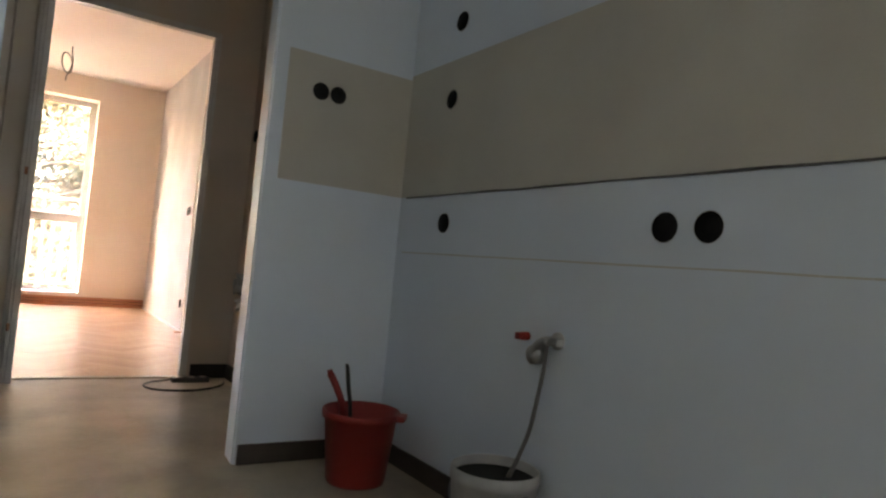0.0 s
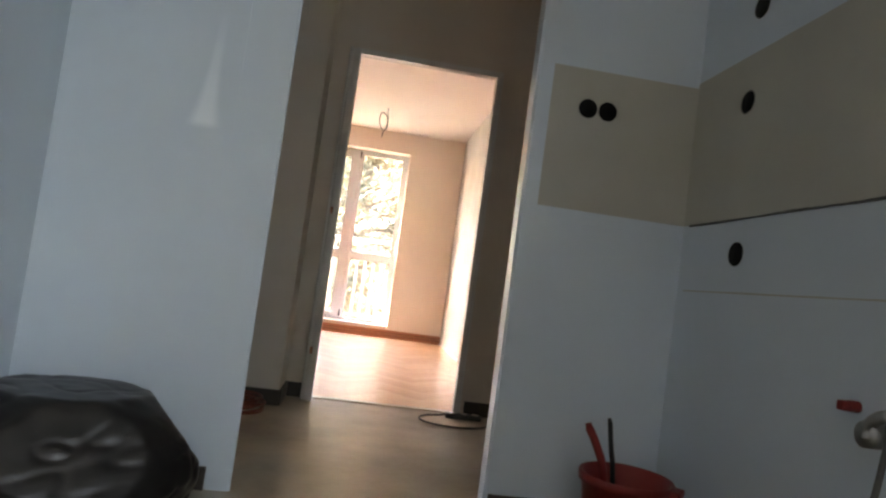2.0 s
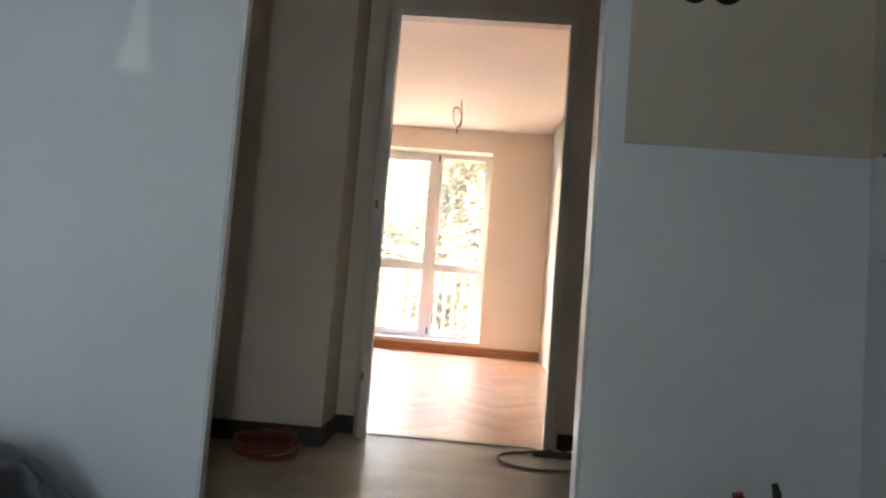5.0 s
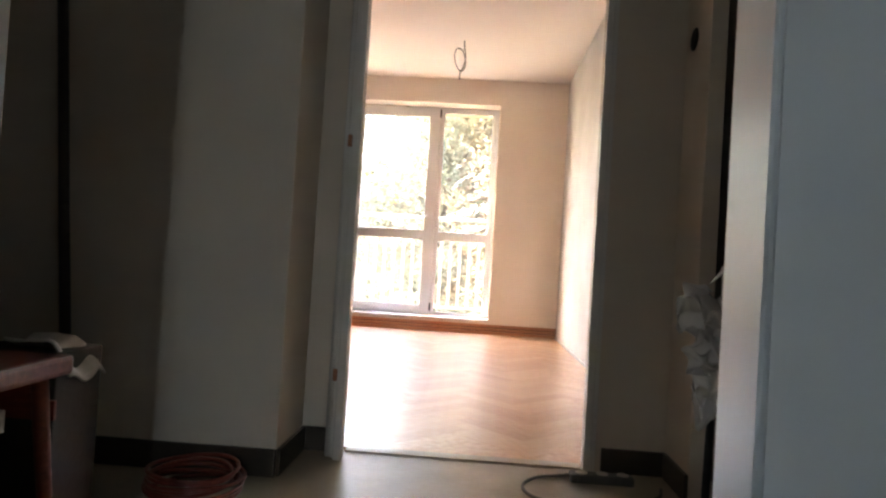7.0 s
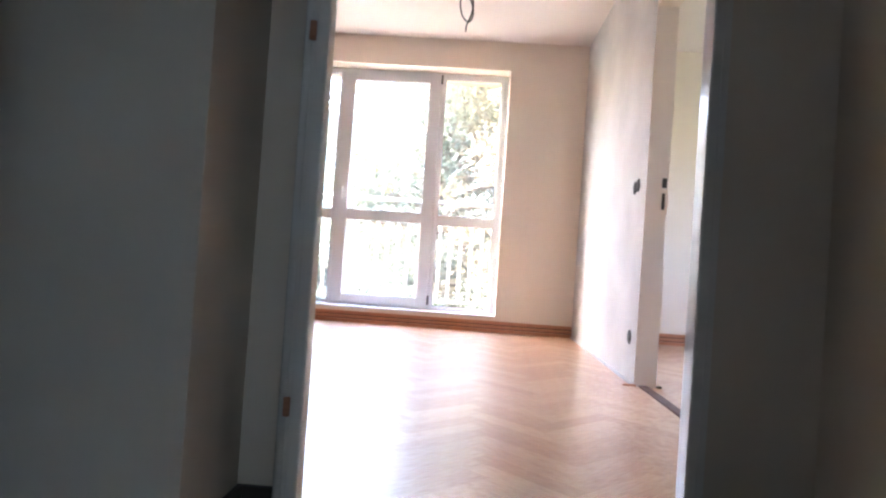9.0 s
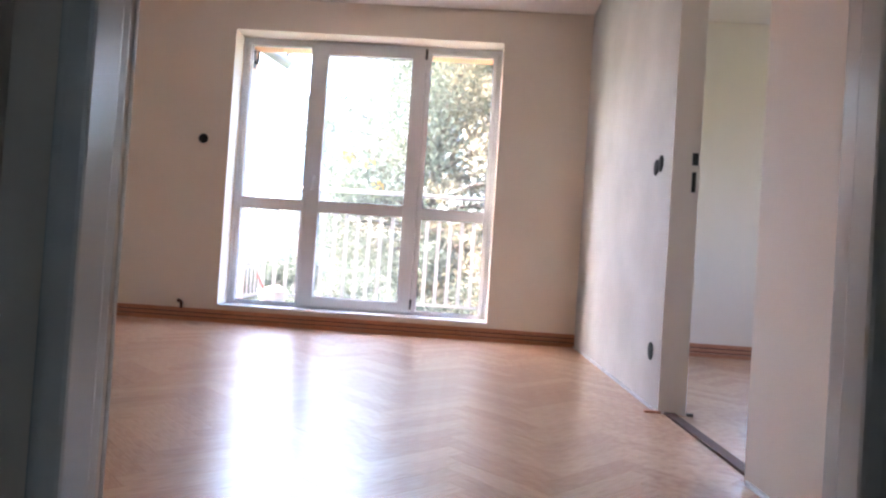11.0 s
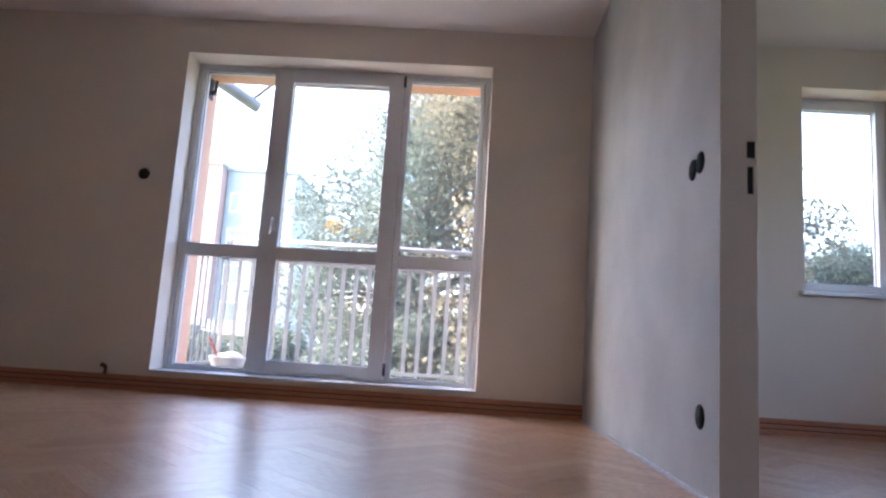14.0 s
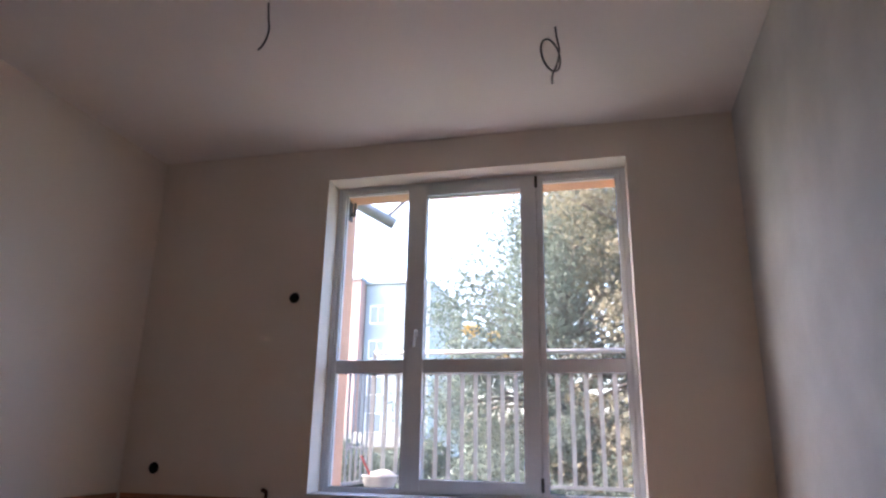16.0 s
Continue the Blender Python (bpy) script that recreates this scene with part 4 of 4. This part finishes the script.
def house(name, x0, x1, y0, y1, top, mat, label, rows, cols):
    e = thing(name, (x0 + x1) / 2, y0, GROUND, label, "apartment building", "distant houses")
    part("wall", boxes((x0, y0, GROUND, x1, y1, top)), mat, e)
    part("roof", boxes((x0 - 0.1, y0 - 0.15, top + 0.001, x1 + 0.1, y1 + 0.15, top + 0.25)), PALE, e)
    for rz in rows:
        for cx in cols:
            w = part("window", boxes((cx - 0.7, y0 - 0.03, rz - 0.75, cx + 0.7, y0 - 0.002, rz + 0.75)), PVC, e)
            part("pane", boxes((cx - 0.6, y0 - 0.05, rz - 0.65, cx - 0.03, y0 - 0.031, rz + 0.65), (cx + 0.03, y0 - 0.05, rz - 0.65, cx + 0.6, y0 - 0.031, rz + 0.65)), PANE_DARK, w, "dark reflecting glass")
    return e


PANE_DARK = material("far_glass", (0.16, 0.18, 0.20, 1), (0.22, 0.24, 0.26, 1), 0.1, 2, 20, 0.0)
PINK = material("pink_render", (0.36, 0.22, 0.19, 1), (0.42, 0.27, 0.23, 1), 0.9, 0.6, 30, 0.1)
PALE = material("pale_render", (0.25, 0.275, 0.285, 1), (0.30, 0.325, 0.335, 1), 0.9, 0.6, 30, 0.1)
house("apartment_building", -34, -18.3, 52, 64, 12.8, PINK, "pink rendered apartment house behind the trees", (11.0, 8.1, 5.2, 2.3, -0.6), (-20.4, -23.6, -26.8, -30.0))
house("apartment_building", -18.2, -12.8, 53, 65, 12.6, PALE, "pale rendered apartment house behind the trees", (10.1, 7.3, 4.5, 1.7, -1.1), (-17.1,))
gar = thing("garage", -13, 30, GROUND, "low grey garage with a flat roof", "garage")
part("wall", boxes((-18, 30, GROUND, -7.6, 36, 0.2)), CONCRETE, gar)
part("roof", boxes((-18.3, 29.6, 0.201, -7.3, 36.3, 0.75)), CONCRETE, gar)
for k in range(3):
    part("garage_door", boxes((-17.4 + k * 3.0, 29.95, GROUND, -15.0 + k * 3.0, 29.998, -0.5)), PINK, gar)


def leaf_cloud(name, blobs, count, size, mat, parent, seed):
    """Many small leaf quads scattered through overlapping clumps, thinner towards the outside."""
    rng = np.random.default_rng(seed)
    weights = np.array([b[3] ** 2 for b in blobs])
    which = rng.choice(len(blobs), count, p=weights / weights.sum())
    centre = np.array([b[:3] for b in blobs])[which]
    radius = np.array([b[3] for b in blobs])[which][:, None]
    d = rng.normal(size=(count, 3))
    d /= np.linalg.norm(d, axis=1)[:, None]
    p = centre + d * radius * (rng.random((count, 1)) ** 0.45) * np.array([1, 1, 0.8])
    a = rng.normal(size=(count, 3))
    a /= np.linalg.norm(a, axis=1)[:, None]
    b = np.cross(a, rng.normal(size=(count, 3)))
    b /= np.linalg.norm(b, axis=1)[:, None]
    s = size * (0.6 + 0.8 * rng.random((count, 1)))
    v = np.stack([p - a * s, p + b * s * 0.55, p + a * s, p - b * s * 0.55], 1).reshape(-1, 3)
    me = bpy.data.meshes.new(name)
    me.from_pydata(v.tolist(), [], np.arange(count * 4).reshape(-1, 4).tolist())
    me.materials.append(mat)
    ob = new(name, me)
    ob.parent = parent
    ob.matrix_parent_inverse = parent.matrix_basis.inverted()
    return ob


def tree(x, y, height, spread, low, mat, label, seed, leaves=26000, size=0.11, lean=0.0, clumps=26):
    rng = random.Random(seed)
    e = thing("tree", x, y, GROUND, label, "tree", "trees outside")
    top = GROUND + height
    trunk = curve_points([(x, y, GROUND), (x + lean * 0.3, y, GROUND + height * 0.3), (x + lean * 0.5, y + 0.2, GROUND + height * 0.55), (x + lean, y, top - height * 0.12)], 6)
    t = tube(bmesh.new(), trunk, height * 0.028, 10, taper=0.03)
    blobs = []
    for k in range(clumps):
        f = k / (clumps - 1)
        z = low + (top - low) * (f ** 0.9)
        r = spread * (math.sin(math.pi * min(1, 0.22 + 0.72 * f)) ** 0.8)
        a = k * 2.399 + rng.uniform(-0.3, 0.3)
        rr = r * math.sqrt(rng.uniform(0.1, 1))
        c = (x + lean * f + rr * math.cos(a), y + rr * math.sin(a), z)
        size_c = spread * rng.uniform(0.14, 0.34)
        blobs.append((*c, size_c))
        s = trunk[min(len(trunk) - 2, int((0.30 + 0.6 * f) * len(trunk)))]
        mid = (Vector(s) + Vector(c)) / 2 + Vector((0, 0, 0.25))
        tube(t, curve_points([s, mid, c], 4), height * 0.009, 6, taper=0.012)
        for q in range(3):
            end = Vector(c) + Vector((rng.uniform(-1, 1), rng.uniform(-1, 1), rng.uniform(-0.3, 1))) * size_c
            tube(t, [mid, (mid + end) / 2 + Vector((0, 0, 0.1)), end], 0.02, 5, taper=0.006)
    part("trunk", t, BARK, e, smooth=True)
    leaf_cloud("crown", blobs, leaves, size, mat, e, seed)
    return e


tree(2.7, 22, 14.5, 4.0, -2.0, LEAF_AUTUMN, "tall leafy tree with thinning yellow-green leaves", 5, 44000, 0.072, 0.3, 110)
broad = tree(-1.3, 25, 11.6, 4.6, -2.4, LEAF_GREEN, "broad green tree with an uneven crown", 9, 92000, 0.062, 1.1, 130)
leaf_cloud("yellow_leaves", [(-3.1, 22.0, 3.45, 0.28), (-2.5, 22.0, 3.25, 0.2), (-2.2, 21.9, 2.6, 0.2)], 260, 0.06, LEAF_YELLOW, broad, 77)
tree(7.5, 24, 12.5, 3.8, -1.6, LEAF_AUTUMN, "tall yellowing tree beside the balcony", 12, 40000, 0.07, 0.0, 50)
tree(14.0, 27, 7.6, 3.4, -2.4, LEAF_GREEN, "rounded green tree seen from the side window", 17, 50000, 0.07, 0.0, 60)


def shrub(x, y, w, h, seed):
    rng = random.Random(seed)
    e = thing("shrub", x, y, GROUND, "dense dark green shrub below the balcony", "shrub", "shrubs outside")
    stems = bmesh.new()
    blobs = []
    for k in range(9):
        c = (x + rng.uniform(-w, w), y + rng.uniform(-w, w) * 0.7, GROUND + h * rng.uniform(0.25, 0.85))
        blobs.append((*c, w * rng.uniform(0.35, 0.55)))
        tube(stems, [(x + rng.uniform(-0.3, 0.3), y, GROUND), c], 0.03, 5, taper=0.01)
    part("stem", stems, BARK, e)
    leaf_cloud("leaf_mass", blobs, 16000, 0.065, LEAF_GREEN, e, seed)


for k, (sx, sy, sw, sh) in enumerate(((-5.5, 19, 1.9, 4.0), (-2.2, 18, 1.8, 3.6), (1.6, 18.5, 1.9, 3.9), (4.6, 19, 1.8, 3.7), (8.5, 22, 2.0, 3.8), (-3.9, 21, 2.0, 4.6), (-0.6, 20.5, 2.1, 4.8), (3.0, 21, 2.1, 4.7), (-0.4, 17.2, 1.6, 3.3), (6.4, 20, 1.9, 4.2), (-7.4, 22, 1.9, 4.2))):
    shrub(sx, sy, sw, sh, 40 + k)


# ---- herringbone parquet ----
W, N = 0.08, 5
L = W * N
GAP = 0.00015


def herringbone():
    """Planks as (corner, long axis is u) in the pattern's own turned grid."""
    reach = 110
    for j in range(-reach, reach):
        for i in range(-reach, reach):
            k = (i - j) % (2 * N)
            if k == 0:
                yield i * W, j * W, True
            elif k == 2 * N - 1:
                yield i * W, j * W, False


C45 = math.sqrt(0.5)


def turned(u, v):
    return (u - v) * C45 - 0.9, (u + v) * C45 + 6.6


def clip(poly, axis, limit, keep_less):
    out = []
    for p, q in zip(poly, poly[1:] + poly[:1]):
        a, b = (limit - p[axis], limit - q[axis]) if keep_less else (p[axis] - limit, q[axis] - limit)
        if a >= 0:
            out.append(p)
        if a * b < 0:
            f = a / (a - b)
            out.append((p[0] + (q[0] - p[0]) * f, p[1] + (q[1] - p[1]) * f))
    return out


plank = boxes((GAP, GAP, -0.018, L - GAP, W - GAP, 0.0))
bmesh.ops.bevel(plank, geom=[e for e in plank.edges if all(v.co.z > -0.001 for v in e.verts)], offset=0.0002, segments=1, affect='EDGES')
plank_mesh = bpy.data.meshes.new("plank")
plank.to_mesh(plank_mesh)
plank.free()
plank_mesh.materials.append(PARQUET)


def lay(name, x0, x1, y0, y1, near, label):
    under = structure(name, boxes((x0, y0, -0.0295, x1, y1, -0.019)), SCREED, label, "floor")
    verts, faces, single = [], [], 0
    for u, v, flat in herringbone():
        du, dv = (L, W) if flat else (W, L)
        quad = [turned(u + GAP, v + GAP), turned(u + du - GAP, v + GAP), turned(u + du - GAP, v + dv - GAP), turned(u + GAP, v + dv - GAP)]
        xs, ys = [p[0] for p in quad], [p[1] for p in quad]
        if max(xs) < x0 or min(xs) > x1 or max(ys) < y0 or min(ys) > y1:
            continue
        whole = min(xs) > x0 and max(xs) < x1 and min(ys) > y0 and max(ys) < y1
        lift = 0.0006 * noise.noise((u * 7, v * 7, 0.5))
        if near and whole and near[0] < xs[0] < near[1] and ys[0] < near[2] and single < 300:
            single += 1
            o = new("plank", plank_mesh)
            o.parent = under
            bx, by = turned(u, v) if flat else turned(u + W, v)
            o.matrix_basis = pose(bx, by, lift, 0, 0, 45 if flat else 135)
            continue
        for axis, limit, less in ((0, x0, False), (0, x1, True), (1, y0, False), (1, y1, True)):
            quad = clip(quad, axis, limit, less)
            if not quad:
                break
        if len(quad) < 3:
            continue
        n0, c = len(verts), len(quad)
        verts += [(x, y, lift) for x, y in quad] + [(x, y, -0.018) for x, y in quad]
        faces.append(tuple(range(n0, n0 + c)))
        faces += [(n0 + (k + 1) % c, n0 + k, n0 + c + k, n0 + c + (k + 1) % c) for k in range(c)]
    me = bpy.data.meshes.new("plank_field")
    me.from_pydata(verts, [], faces)
    me.materials.append(PARQUET_REST)
    o = new("plank_field", me)
    o.parent = under
    tagged(o, kind="stuff")


lay("floor_room", X_L, X_R, 4.472, Y_W, (-1.6, 1.36, 7.3), "varnished herringbone oak parquet floor")
lay("floor_side_room", X_R + 0.001, 4.0, 4.476, Y_W, None, "varnished herringbone parquet of the side room")
